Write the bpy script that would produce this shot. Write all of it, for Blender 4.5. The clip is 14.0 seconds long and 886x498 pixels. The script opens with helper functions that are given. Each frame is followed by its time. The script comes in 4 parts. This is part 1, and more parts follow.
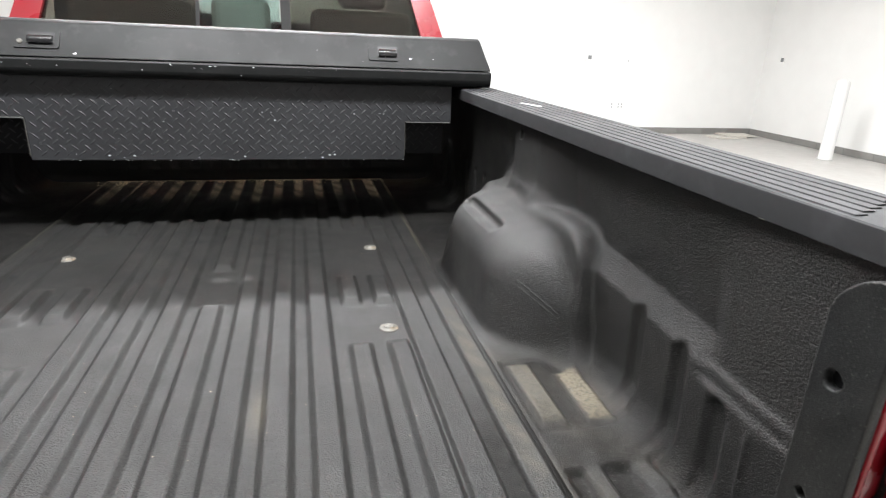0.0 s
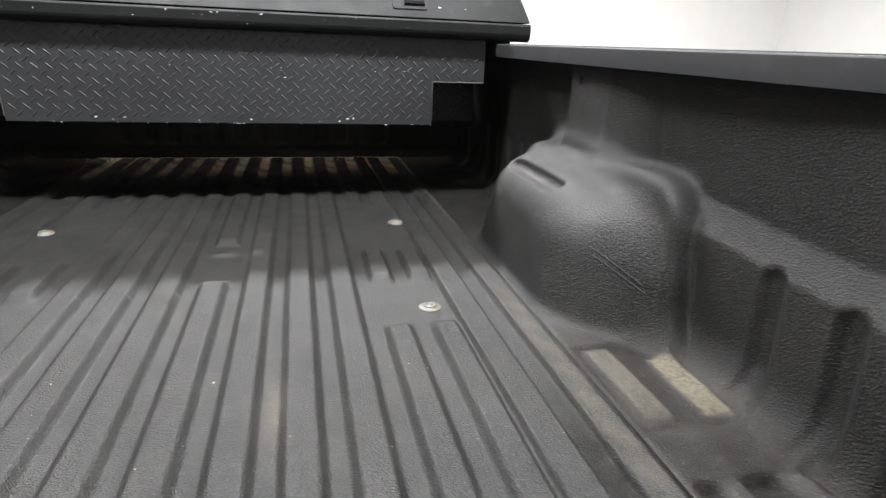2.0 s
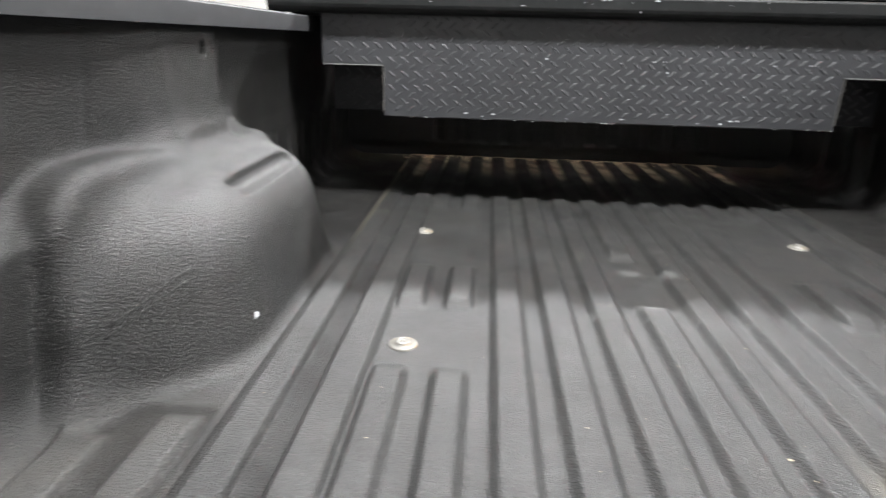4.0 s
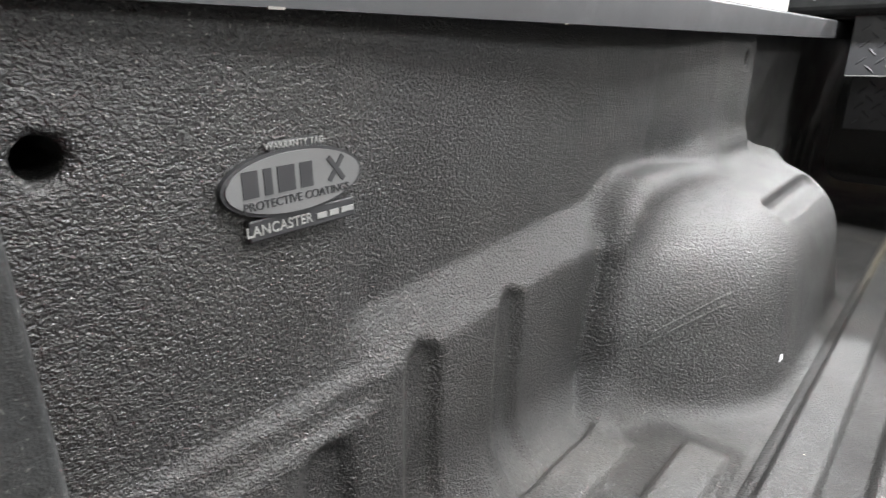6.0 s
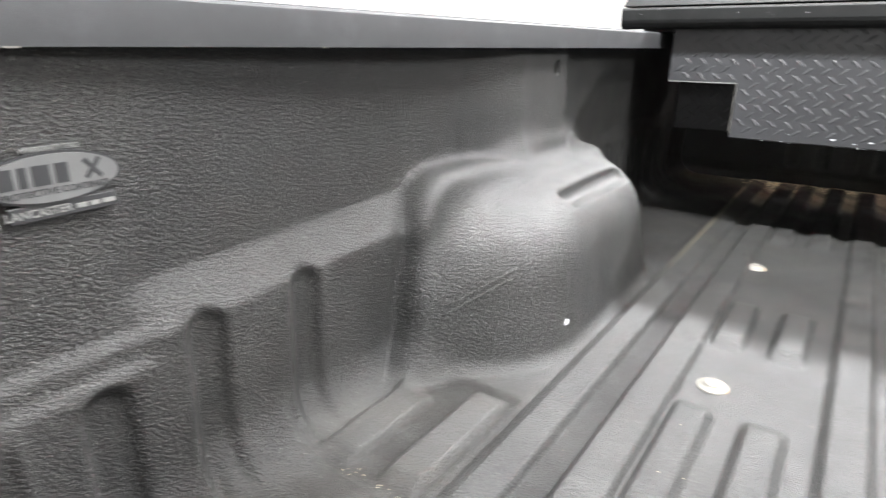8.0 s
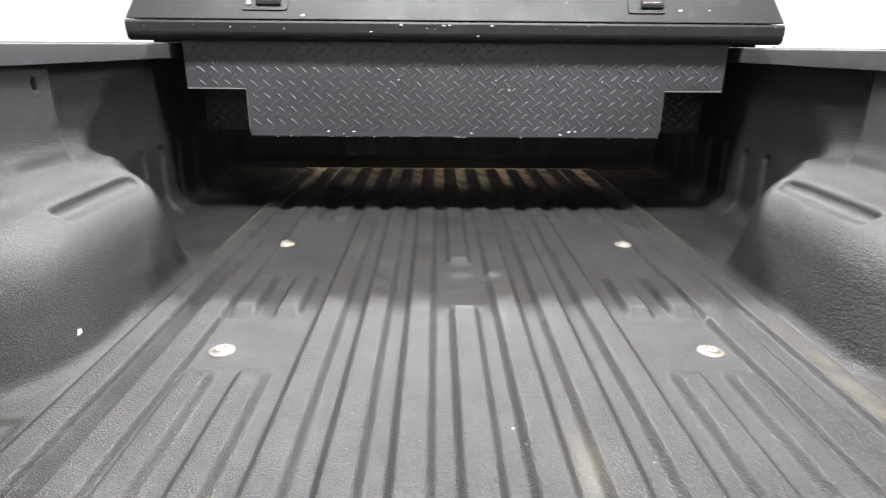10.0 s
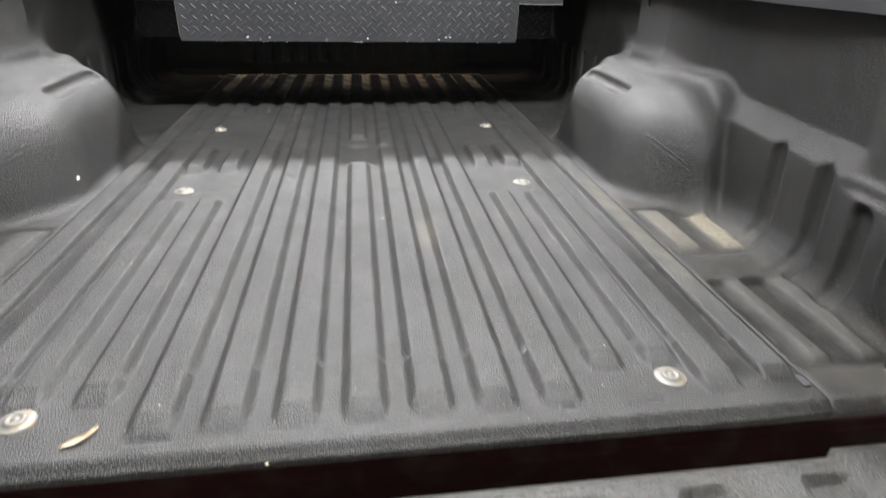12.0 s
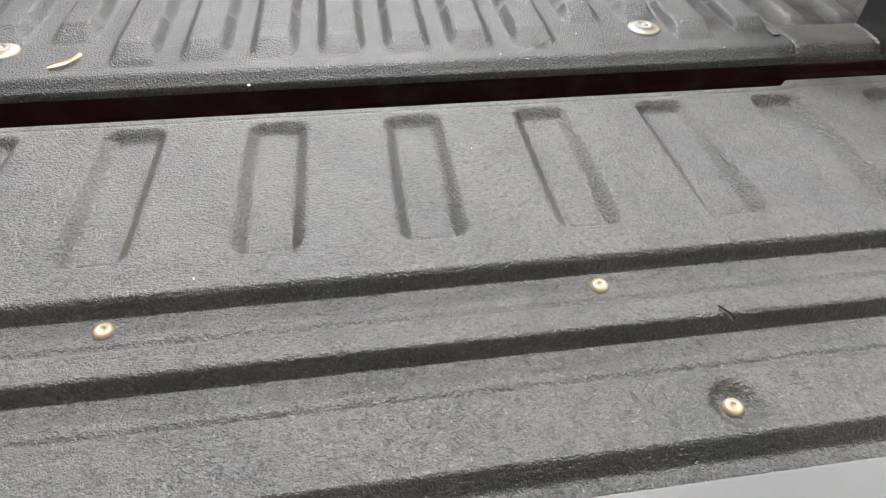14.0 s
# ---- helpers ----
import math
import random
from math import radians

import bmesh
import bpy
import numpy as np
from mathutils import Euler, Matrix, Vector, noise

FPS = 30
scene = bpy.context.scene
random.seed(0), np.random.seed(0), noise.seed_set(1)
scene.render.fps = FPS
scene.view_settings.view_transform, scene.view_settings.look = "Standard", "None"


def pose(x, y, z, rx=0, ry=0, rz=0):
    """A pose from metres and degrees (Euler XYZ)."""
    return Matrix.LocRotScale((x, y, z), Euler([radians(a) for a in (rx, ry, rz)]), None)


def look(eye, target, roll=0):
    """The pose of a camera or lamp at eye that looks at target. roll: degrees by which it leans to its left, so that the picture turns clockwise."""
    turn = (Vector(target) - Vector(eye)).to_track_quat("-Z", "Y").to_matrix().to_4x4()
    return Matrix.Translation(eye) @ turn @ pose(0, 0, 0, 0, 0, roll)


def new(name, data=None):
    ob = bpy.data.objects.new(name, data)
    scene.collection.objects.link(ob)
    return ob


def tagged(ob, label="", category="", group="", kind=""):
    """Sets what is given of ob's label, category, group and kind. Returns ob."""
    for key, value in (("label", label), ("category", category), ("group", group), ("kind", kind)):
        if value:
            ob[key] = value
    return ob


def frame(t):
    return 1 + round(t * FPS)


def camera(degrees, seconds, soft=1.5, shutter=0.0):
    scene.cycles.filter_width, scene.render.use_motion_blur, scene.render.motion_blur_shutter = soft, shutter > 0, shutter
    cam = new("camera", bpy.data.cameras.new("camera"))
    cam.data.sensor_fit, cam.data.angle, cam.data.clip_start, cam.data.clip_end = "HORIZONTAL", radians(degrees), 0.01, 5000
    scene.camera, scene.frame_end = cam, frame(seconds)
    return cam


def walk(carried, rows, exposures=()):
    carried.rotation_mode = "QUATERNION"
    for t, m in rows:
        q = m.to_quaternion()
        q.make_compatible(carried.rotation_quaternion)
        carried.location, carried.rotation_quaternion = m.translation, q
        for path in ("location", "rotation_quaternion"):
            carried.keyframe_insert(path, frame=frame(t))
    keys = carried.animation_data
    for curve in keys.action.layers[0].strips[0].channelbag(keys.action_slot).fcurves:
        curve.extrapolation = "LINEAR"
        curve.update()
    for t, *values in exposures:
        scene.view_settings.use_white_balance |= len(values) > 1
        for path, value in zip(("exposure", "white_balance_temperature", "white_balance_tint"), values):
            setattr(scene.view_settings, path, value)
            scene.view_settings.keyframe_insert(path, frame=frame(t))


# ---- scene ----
cam = camera(74.3, 14.0, soft=1.2, shutter=0.4)
PATH = [
    (0, (0.234, -0.268, 0.662), (0.695, 1.56, -0.005), 2.6),
    (0.5, (0.295, -0.279, 0.611), (0.75, 1.556, -0.043), 2.6),
    (1, (0.296, -0.233, 0.543), (0.741, 1.604, -0.112), 2.5),
    (1.5, (0.261, -0.138, 0.526), (0.712, 1.696, -0.131), 2.5),
    (2, (0.188, -0.038, 0.498), (0.648, 1.793, -0.163), 2.4),
    (2.5, (0.084, 0.047, 0.477), (0.556, 1.873, -0.189), 2.3),
    (3, (-0.077, 0.119, 0.465), (0.331, 1.957, -0.209), 2.3),
    (3.5, (-0.203, 0.165, 0.458), (-0.052, 2.039, -0.225), 2.0),
    (4, (-0.314, 0.19, 0.453), (-0.444, 2.069, -0.22), 1.5),
    (4.2, (-0.356, 0.193, 0.449), (-0.612, 2.061, -0.218), 1.6),
    (6.3, (-0.529, 0.148, 0.445), (-1.835, 1.522, -0.192), -0.6),
    (6.5, (-0.524, 0.148, 0.446), (-1.836, 1.518, -0.19), -0.6),
    (7, (-0.495, 0.156, 0.456), (-1.794, 1.533, -0.19), -0.1),
    (7.5, (-0.423, 0.155, 0.469), (-1.681, 1.563, -0.192), 0.4),
    (8, (-0.326, 0.163, 0.47), (-1.411, 1.708, -0.189), 0.5),
    (8.5, (-0.243, 0.175, 0.467), (-1.044, 1.887, -0.185), 0.8),
    (9, (-0.151, 0.174, 0.468), (-0.643, 2.003, -0.174), 0.7),
    (9.2, (-0.116, 0.167, 0.471), (-0.48, 2.028, -0.164), 0.6),
    (11.3, (-0.018, -0.207, 0.565), (0.221, 1.615, -0.225), 1.1),
    (11.5, (-0.001, -0.277, 0.566), (0.23, 1.53, -0.258), 1.0),
    (12, (0.009, -0.428, 0.529), (0.271, 1.344, -0.361), 1.4),
    (12.5, (0.003, -0.51, 0.471), (0.277, 1.183, -0.557), 1.8),
    (13, (0.012, -0.574, 0.421), (0.275, 1.005, -0.778), 1.9),
    (13.5, (0.02, -0.603, 0.367), (0.27, 0.862, -0.972), 2.0),
    (14, (0.018, -0.585, 0.366), (0.257, 0.808, -1.049), 2.1),
]
EXPOSURES = ((0, 0.17), (1.5, 0.17), (2.5, 0.27), (3.0, 0.38), (3.5, 0.55), (4.2, 0.74), (6.3, 1.11), (8.0, 1.33), (9.2, 1.22), (11.3, 0.67), (12.0, 0.60), (12.6, 0.56), (13.2, 0.56), (14, 0.68))
walk(cam, [(t, look(eye, target, roll)) for t, eye, target, roll in PATH], EXPOSURES)

# ---- world and light ----
world = bpy.data.worlds.new("world")
scene.world = world
world.use_nodes = True
world.node_tree.nodes["Background"].inputs[0].default_value = (0.9, 0.95, 1.0, 1)
world.node_tree.nodes["Background"].inputs[1].default_value = 0.3

GROUND = -0.95
CEIL = 2.75
ROOM = (-5.3, 9.75, -7.6, 10.7)  # x0, x1, y0, y1
# linear ceiling lights: x from, x to, y, watts
CEILING_LIGHTS = ((-1.25, 1.25, -5.09, 70.0), (-1.25, 1.25, 0.95, 235.0), (-1.25, 1.25, 3.97, 355.0), (3.60, 6.10, 0.95, 180.0), (3.60, 6.10, 3.97, 225.0),
                  # the row at y 6.99 is added to brighten the far walls
                  (-1.25, 1.25, 6.99, 110.0), (3.60, 6.10, 6.99, 160.0))


def strip_lamp(xa, xb, y, power):
    data = bpy.data.lights.new("strip_lamp", "AREA")
    data.shape, data.size, data.size_y = "RECTANGLE", xb - xa, 0.20
    data.energy, data.color = power, (0.97, 0.985, 1.0)
    ob = new("strip_lamp", data)
    ob.matrix_world = pose((xa + xb) / 2, y, CEIL - 0.075)
    return ob


for light_row in CEILING_LIGHTS:
    strip_lamp(*light_row)


# ---- materials ----
def material(name, colour, rough=0.5, metal=0.0, grain=None, bump=0.0, vary=0.12, stain=None, coat=0.0, spec=0.5):
    """A node material: colour varied at two scales; grain: noise scale of the relief in 1/m; stain: (colour, scale, low, high)."""
    m = bpy.data.materials.new(name)
    m.use_nodes = True
    t = m.node_tree
    n, link = t.nodes, t.links.new
    b = n["Principled BSDF"]
    b.inputs["Metallic"].default_value = metal
    b.inputs["Specular IOR Level"].default_value = spec
    b.inputs["Coat Weight"].default_value = coat
    co = n.new("ShaderNodeTexCoord").outputs["Object"]

    def noise_tex(scale, detail=3.0, r=0.55):
        k = n.new("ShaderNodeTexNoise")
        k.inputs["Scale"].default_value, k.inputs["Detail"].default_value, k.inputs["Roughness"].default_value = scale, detail, r
        link(co, k.inputs["Vector"])
        return k.outputs["Fac"]

    def ramp(fac, lo, hi, a, c):
        k = n.new("ShaderNodeMapRange")
        k.inputs["From Min"].default_value, k.inputs["From Max"].default_value = lo, hi
        k.inputs["To Min"].default_value, k.inputs["To Max"].default_value = a, c
        link(fac, k.inputs["Value"])
        return k.outputs["Result"]

    def mix(fac, a, c, kind="MIX"):
        k = n.new("ShaderNodeMix")
        k.data_type, k.blend_type = "RGBA", kind
        for socket, v in ((k.inputs[0], fac), (k.inputs[6], a), (k.inputs[7], c)):
            if hasattr(v, "is_linked"):
                link(v, socket)
            elif isinstance(v, (int, float)):
                socket.default_value = v
            else:
                socket.default_value = (*v, 1)
        return k.outputs[2]

    big, small = noise_tex(3.0, 4), noise_tex(60.0, 3)
    c = mix(ramp(big, 0.3, 0.7, 0, 1), tuple(v * (1 - vary) for v in colour), tuple(v * (1 + vary) for v in colour))
    c = mix(ramp(small, 0.3, 0.7, 0, 1), c, mix(1.0, c, (1 + vary,) * 3, "MULTIPLY"))
    if stain:
        c = mix(ramp(noise_tex(stain[1], 5), stain[2], stain[3], 0, 1), c, stain[0])
    link(ramp(noise_tex(9.0, 4), 0.3, 0.7, max(0.02, rough - 0.06), min(1, rough + 0.06)), b.inputs["Roughness"])
    if grain:
        k = n.new("ShaderNodeBump")
        k.inputs["Strength"].default_value, k.inputs["Distance"].default_value = bump, 1.3 / grain
        link(noise_tex(grain, 2.0, 0.5), k.inputs["Height"])
        link(k.outputs["Normal"], b.inputs["Normal"])
    link(c, b.inputs["Base Color"])
    return m, (n, link, mix, ramp, noise_tex, c, b)


def plain(*a, **k):
    return material(*a, **k)[0]


def liner_material(name, colour, rough, grain, bump, dust=True, mottle=False, spec=0.5, speck=0.6, matte=1.0, pebble=0.8, lumps=250.0, speck_size=190.0, tint=None):
    """Sprayed-on bed coating: pebbled polyurea, with dust, scuffs and painted shade from mesh attributes."""
    m, (n, link, mix, ramp, noise_tex, c, b) = material(name, colour, rough, grain=grain, bump=bump, vary=0.10, spec=spec)
    b.inputs["Diffuse Roughness"].default_value = matte
    # pebbles a few millimetres wide over the fine grain, in loose clusters
    coarse = n.new("ShaderNodeBump")
    coarse.inputs["Strength"].default_value, coarse.inputs["Distance"].default_value = pebble, 0.8 / lumps
    lump = n.new("ShaderNodeTexNoise")
    lump.inputs["Scale"].default_value, lump.inputs["Detail"].default_value, lump.inputs["Roughness"].default_value = lumps, 1.5, 0.5
    link(n["Texture Coordinate"].outputs["Object"], lump.inputs["Vector"])
    link(lump.outputs["Fac"], coarse.inputs["Height"])
    link(coarse.outputs["Normal"], n["Bump"].inputs["Normal"])
    c = mix(1.0, c, mix(ramp(lump.outputs["Fac"], 0.36, 0.64, 0, 1), (1 - 0.5 * (tint or pebble),) * 3, (1 + 0.75 * (tint or pebble),) * 3), "MULTIPLY")
    c = mix(1.0, c, mix(ramp(noise_tex(speck_size, 2), 0.35, 0.65, 0, 1), (1 - speck,) * 3, (1 + 1.2 * speck,) * 3), "MULTIPLY")
    c = mix(1.0, c, mix(ramp(noise_tex(22.0, 4), 0.3, 0.7, 0, 1), (0.80,) * 3, (1.20,) * 3), "MULTIPLY")
    # handled patches: duller, faintly brown film and rubbed darker spots
    c = mix(1.0, c, mix(ramp(noise_tex(6.5, 5), 0.38, 0.62, 0, 1), (0.90, 0.90, 0.91), (1.13, 1.09, 1.03)), "MULTIPLY")
    c = mix(ramp(noise_tex(48.0, 5), 0.58, 0.70, 0, 0.45), c, (0.008, 0.0078, 0.0074))
    link(ramp(noise_tex(11.0, 5), 0.35, 0.65, rough - 0.06, rough + 0.07), b.inputs["Roughness"])
    if dust:
        at = n.new("ShaderNodeAttribute")
        at.attribute_name = "dust"
        k = n.new("ShaderNodeMath")
        k.operation = "MULTIPLY"
        link(at.outputs["Fac"], k.inputs[0])
        link(ramp(noise_tex(140.0, 3), 0.35, 0.55, 0.40, 1.0), k.inputs[1])
        c = mix(k.outputs[0], c, (0.50, 0.43, 0.29))
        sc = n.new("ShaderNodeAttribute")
        sc.attribute_name = "scuff_light"
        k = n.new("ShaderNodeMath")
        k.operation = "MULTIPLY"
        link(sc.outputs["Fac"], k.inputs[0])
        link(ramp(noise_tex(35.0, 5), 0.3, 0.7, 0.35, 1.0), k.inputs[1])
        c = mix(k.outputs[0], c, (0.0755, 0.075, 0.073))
        gr = n.new("ShaderNodeAttribute")
        gr.attribute_name = "grime_shade"
        k = n.new("ShaderNodeMath")
        k.operation = "MULTIPLY"
        link(gr.outputs["Fac"], k.inputs[0])
        link(ramp(noise_tex(28.0, 5), 0.3, 0.55, 0.6, 1.0), k.inputs[1])
        c = mix(k.outputs[0], c, (0.006, 0.0055, 0.005))
        link(ramp(k.outputs[0], 0, 1, spec, 0.06), b.inputs["Specular IOR Level"])
    if mottle:
        c = mix(ramp(noise_tex(330.0, 3), 0.50, 0.60, 0, 0.6), c, (0.008, 0.008, 0.008))
        c = mix(ramp(noise_tex(150.0, 5), 0.56, 0.63, 0, 0.75), c, (0.006, 0.006, 0.006))
    # fine light specks
    c = mix(ramp(noise_tex(420.0, 1), 0.68, 0.74, 0, 0.35 if dust else 0.16), c, (0.30, 0.29, 0.27))
    link(c, b.inputs["Base Color"])
    return m


FLOOR_LINER = liner_material("floor_liner", (0.0085, 0.0085, 0.0083), 0.47, 440.0, 0.75, spec=0.33, speck=0.45, matte=0.3, pebble=0.6, lumps=320.0, tint=1.3)
SIDE_LINER = liner_material("side_liner", (0.0086, 0.0085, 0.0083), 0.47, 760.0, 0.9, spec=0.46, speck=0.30, matte=0.4, pebble=0.88, lumps=330.0, tint=0.75)
GATE_LINER = liner_material("gate_liner", (0.0150, 0.0150, 0.0146), 0.42, 700.0, 1.0, mottle=True, spec=0.60, speck=0.75, pebble=1.0, lumps=320.0, speck_size=360.0)
POST_LINER = liner_material("post_liner", (0.0135, 0.014, 0.014), 0.45, 700.0, 0.25, dust=False, spec=0.35, speck=0.15, pebble=0.18, lumps=420.0)
RED = plain("red_paint", (0.235, 0.005, 0.012), 0.28, coat=0.3, vary=0.05)
# body red cut to near black, for the shade in the tailgate gap
RED_SHADED = plain("red_primer", (0.007, 0.0009, 0.0011), 0.8, spec=0.06, vary=0.25, stain=((0.012, 0.008, 0.006), 25, 0.5, 0.7))
RAIL_PLASTIC = plain("rail_plastic", (0.034, 0.0345, 0.036), 0.60, spec=0.16, grain=900.0, bump=0.12, vary=0.08, stain=((0.05, 0.05, 0.053), 14, 0.55, 0.75))
MOULDING = plain("moulding_plastic", (0.066, 0.067, 0.066), 0.5, grain=900.0, bump=0.1, vary=0.06)
BOX_PAINT = plain("box_paint", (0.0085, 0.009, 0.009), 0.50, spec=0.20, grain=1200.0, bump=0.05, vary=0.12, stain=((0.02, 0.02, 0.02), 22, 0.55, 0.8))
TREAD = plain("tread_paint", (0.023, 0.0235, 0.0255), 0.53, spec=0.43, grain=500.0, bump=0.06, vary=0.15)
CHIP = plain("bare_aluminium", (0.62, 0.63, 0.65), 0.4, vary=0.2)
BLACK = plain("black_plastic", (0.006, 0.006, 0.007), 0.45, spec=0.3, vary=0.1)
GLOSS = plain("gloss_black", (0.006, 0.006, 0.007), 0.24, spec=0.5, vary=0.1)
RUBBER = plain("black_rubber", (0.015, 0.015, 0.015), 0.8, vary=0.1)
STEEL = plain("zinc_steel", (0.115, 0.110, 0.097), 0.5, 0.15, vary=0.15, stain=((0.20, 0.14, 0.08), 60, 0.54, 0.70))
SCREW = plain("brassy_zinc", (0.185, 0.148, 0.095), 0.45, 0.3, vary=0.2)
LETTER = plain("pale_letters", (0.125, 0.125, 0.12), 0.5, vary=0.1)
GALV = plain("galvanised_steel", (0.10, 0.095, 0.085), 0.42, 0.4, vary=0.15)
BADGE_METAL = plain("badge_metal", (0.105, 0.105, 0.105), 0.38, 0.35, grain=700.0, bump=0.05, vary=0.1)
BADGE_BLACK = plain("badge_rubber", (0.010, 0.010, 0.011), 0.5, vary=0.1)
WALL = plain("white_wall_paint", (0.80, 0.80, 0.785), 0.6, grain=300.0, bump=0.03, vary=0.015)
CEILING_MAT = plain("ceiling_paint", (0.88, 0.88, 0.87), 0.8, vary=0.015)
FLOOR_TILE = plain("grey_floor_tile", (0.46, 0.445, 0.425), 0.45, grain=120.0, bump=0.04, vary=0.04)
BASE_TILE = plain("grey_base_tile", (0.21, 0.205, 0.195), 0.5, vary=0.06)
WHITE_PLASTIC = plain("white_plastic", (0.80, 0.80, 0.79), 0.4, vary=0.01)
GREY_SCREEN = plain("grey_screen", (0.22, 0.23, 0.23), 0.25, vary=0.05)
SEAT = plain("seat_fabric", (0.15, 0.145, 0.130), 0.9, grain=500.0, bump=0.15)
BOLLARD = plain("bollard_plastic", (0.66, 0.66, 0.65), 0.5, vary=0.02)
LEAF = plain("dry_leaf", (0.62, 0.53, 0.38), 0.7, vary=0.2)
CARD = plain("pale_board", (0.55, 0.52, 0.47), 0.7, vary=0.06)
DIRT = plain("tan_dirt", (0.68, 0.60, 0.40), 0.95, vary=0.3)


def glass_material(name, tint, rough=0.02, ior=1.45):
    m = bpy.data.materials.new(name)
    m.use_nodes = True
    n, link = m.node_tree.nodes, m.node_tree.links.new
    out = n["Material Output"]
    n.remove(n["Principled BSDF"])
    tr, gl, mx, fr = (n.new(k) for k in ("ShaderNodeBsdfTransparent", "ShaderNodeBsdfGlossy", "ShaderNodeMixShader", "ShaderNodeFresnel"))
    tr.inputs["Color"].default_value = (*tint, 1)
    gl.inputs["Roughness"].default_value = rough
    fr.inputs["IOR"].default_value = ior
    link(fr.outputs[0], mx.inputs[0])
    link(tr.outputs[0], mx.inputs[1])
    link(gl.outputs[0], mx.inputs[2])
    link(mx.outputs[0], out.inputs["Surface"])
    return m


TINTED = glass_material("tinted_glass", (0.46, 0.45, 0.41), ior=1.6)
CLEAR = glass_material("clear_glass", (0.80, 0.88, 0.86))
DIFFUSER = bpy.data.materials.new("lit_diffuser")
DIFFUSER.use_nodes = True
DIFFUSER.node_tree.nodes["Principled BSDF"].inputs["Emission Color"].default_value = (1, 0.98, 0.95, 1)
DIFFUSER.node_tree.nodes["Principled BSDF"].inputs["Emission Strength"].default_value = 4.0


# ---- builders ----
def thing(name, base, label, category, group="", kind=""):
    ob = new(name)
    ob.empty_display_size = 0.05
    ob.location = base
    return tagged(ob, label, category, group, kind)


def mesh_ob(name, data, mat, parent=None, label=""):
    if mat and not data.materials:
        data.materials.append(mat)
    ob = new(name, data)
    if parent is not None:
        ob.parent = parent
        if parent.parent is None and parent.type == "EMPTY":
            ob.matrix_parent_inverse = Matrix.Translation(parent.location).inverted()
    if label:
        tagged(ob, label)
    return ob


def part(name, bm, mat, parent=None, label="", smooth=False):
    data = bpy.data.meshes.new(name)
    bmesh.ops.recalc_face_normals(bm, faces=bm.faces)
    bm.to_mesh(data)
    bm.free()
    if smooth:
        data.shade_smooth()
    return mesh_ob(name, data, mat, parent, label)


def at_place(ob, m):
    """Moves a part that was built round the origin."""
    ob.matrix_basis = m
    return ob


def box(lo, hi, bevel=0.0, seg=2):
    bm = bmesh.new()
    bmesh.ops.create_cube(bm, size=1)
    lo, hi = Vector(lo), Vector(hi)
    for v in bm.verts:
        v.co = Vector(((v.co[i] + 0.5) * (hi[i] - lo[i]) + lo[i] for i in range(3)))
    if bevel:
        bmesh.ops.bevel(bm, geom=bm.edges[:], offset=bevel, segments=seg, profile=0.5, affect="EDGES")
    return bm


def prism(outline, a, b, axis="x", bevel=0.0, seg=2):
    """Extrudes an outline (pairs in the two other axes, in order) from a to b along an axis."""
    bm = bmesh.new()
    put = {"x": lambda u, v, w: (w, u, v), "y": lambda u, v, w: (u, w, v), "z": lambda u, v, w: (u, v, w)}[axis]
    ends = [[bm.verts.new(put(u, v, w)) for u, v in outline] for w in (a, b)]
    bm.faces.new(ends[0][::-1])
    bm.faces.new(ends[1])
    k = len(outline)
    for i in range(k):
        bm.faces.new((ends[0][i], ends[0][(i + 1) % k], ends[1][(i + 1) % k], ends[1][i]))
    bmesh.ops.recalc_face_normals(bm, faces=bm.faces)
    if bevel:
        bmesh.ops.bevel(bm, geom=bm.edges[:], offset=bevel, segments=seg, profile=0.5, affect="EDGES")
    return bm


def lathe(profile, seg=32):
    """Turns (radius, height) pairs round z."""
    bm = bmesh.new()
    rings = []
    for r, h in profile:
        if r < 1e-6:
            rings.append([bm.verts.new((0, 0, h))])
        else:
            rings.append([bm.verts.new((r * math.cos(2 * math.pi * i / seg), r * math.sin(2 * math.pi * i / seg), h)) for i in range(seg)])
    for a, b in zip(rings, rings[1:]):
        for i in range(seg):
            j = (i + 1) % seg
            loop = [a[i % len(a)], a[j % len(a)], b[j % len(b)], b[i % len(b)]]
            loop = list(dict.fromkeys(loop))
            if len(loop) > 2:
                bm.faces.new(loop)
    return bm


def tube(points, r, seg=8):
    bm = bmesh.new()
    pts = [Vector(p) for p in points]
    rings = []
    for i, p in enumerate(pts):
        d = (pts[min(i + 1, len(pts) - 1)] - pts[max(i - 1, 0)]).normalized()
        q = d.to_track_quat("Z", "Y")
        rings.append([bm.verts.new(p + q @ Vector((r * math.cos(2 * math.pi * k / seg), r * math.sin(2 * math.pi * k / seg), 0))) for k in range(seg)])
    for a, b in zip(rings, rings[1:]):
        for k in range(seg):
            bm.faces.new((a[k], a[(k + 1) % seg], b[(k + 1) % seg], b[k]))
    bm.faces.new(rings[0][::-1])
    bm.faces.new(rings[-1])
    return bm


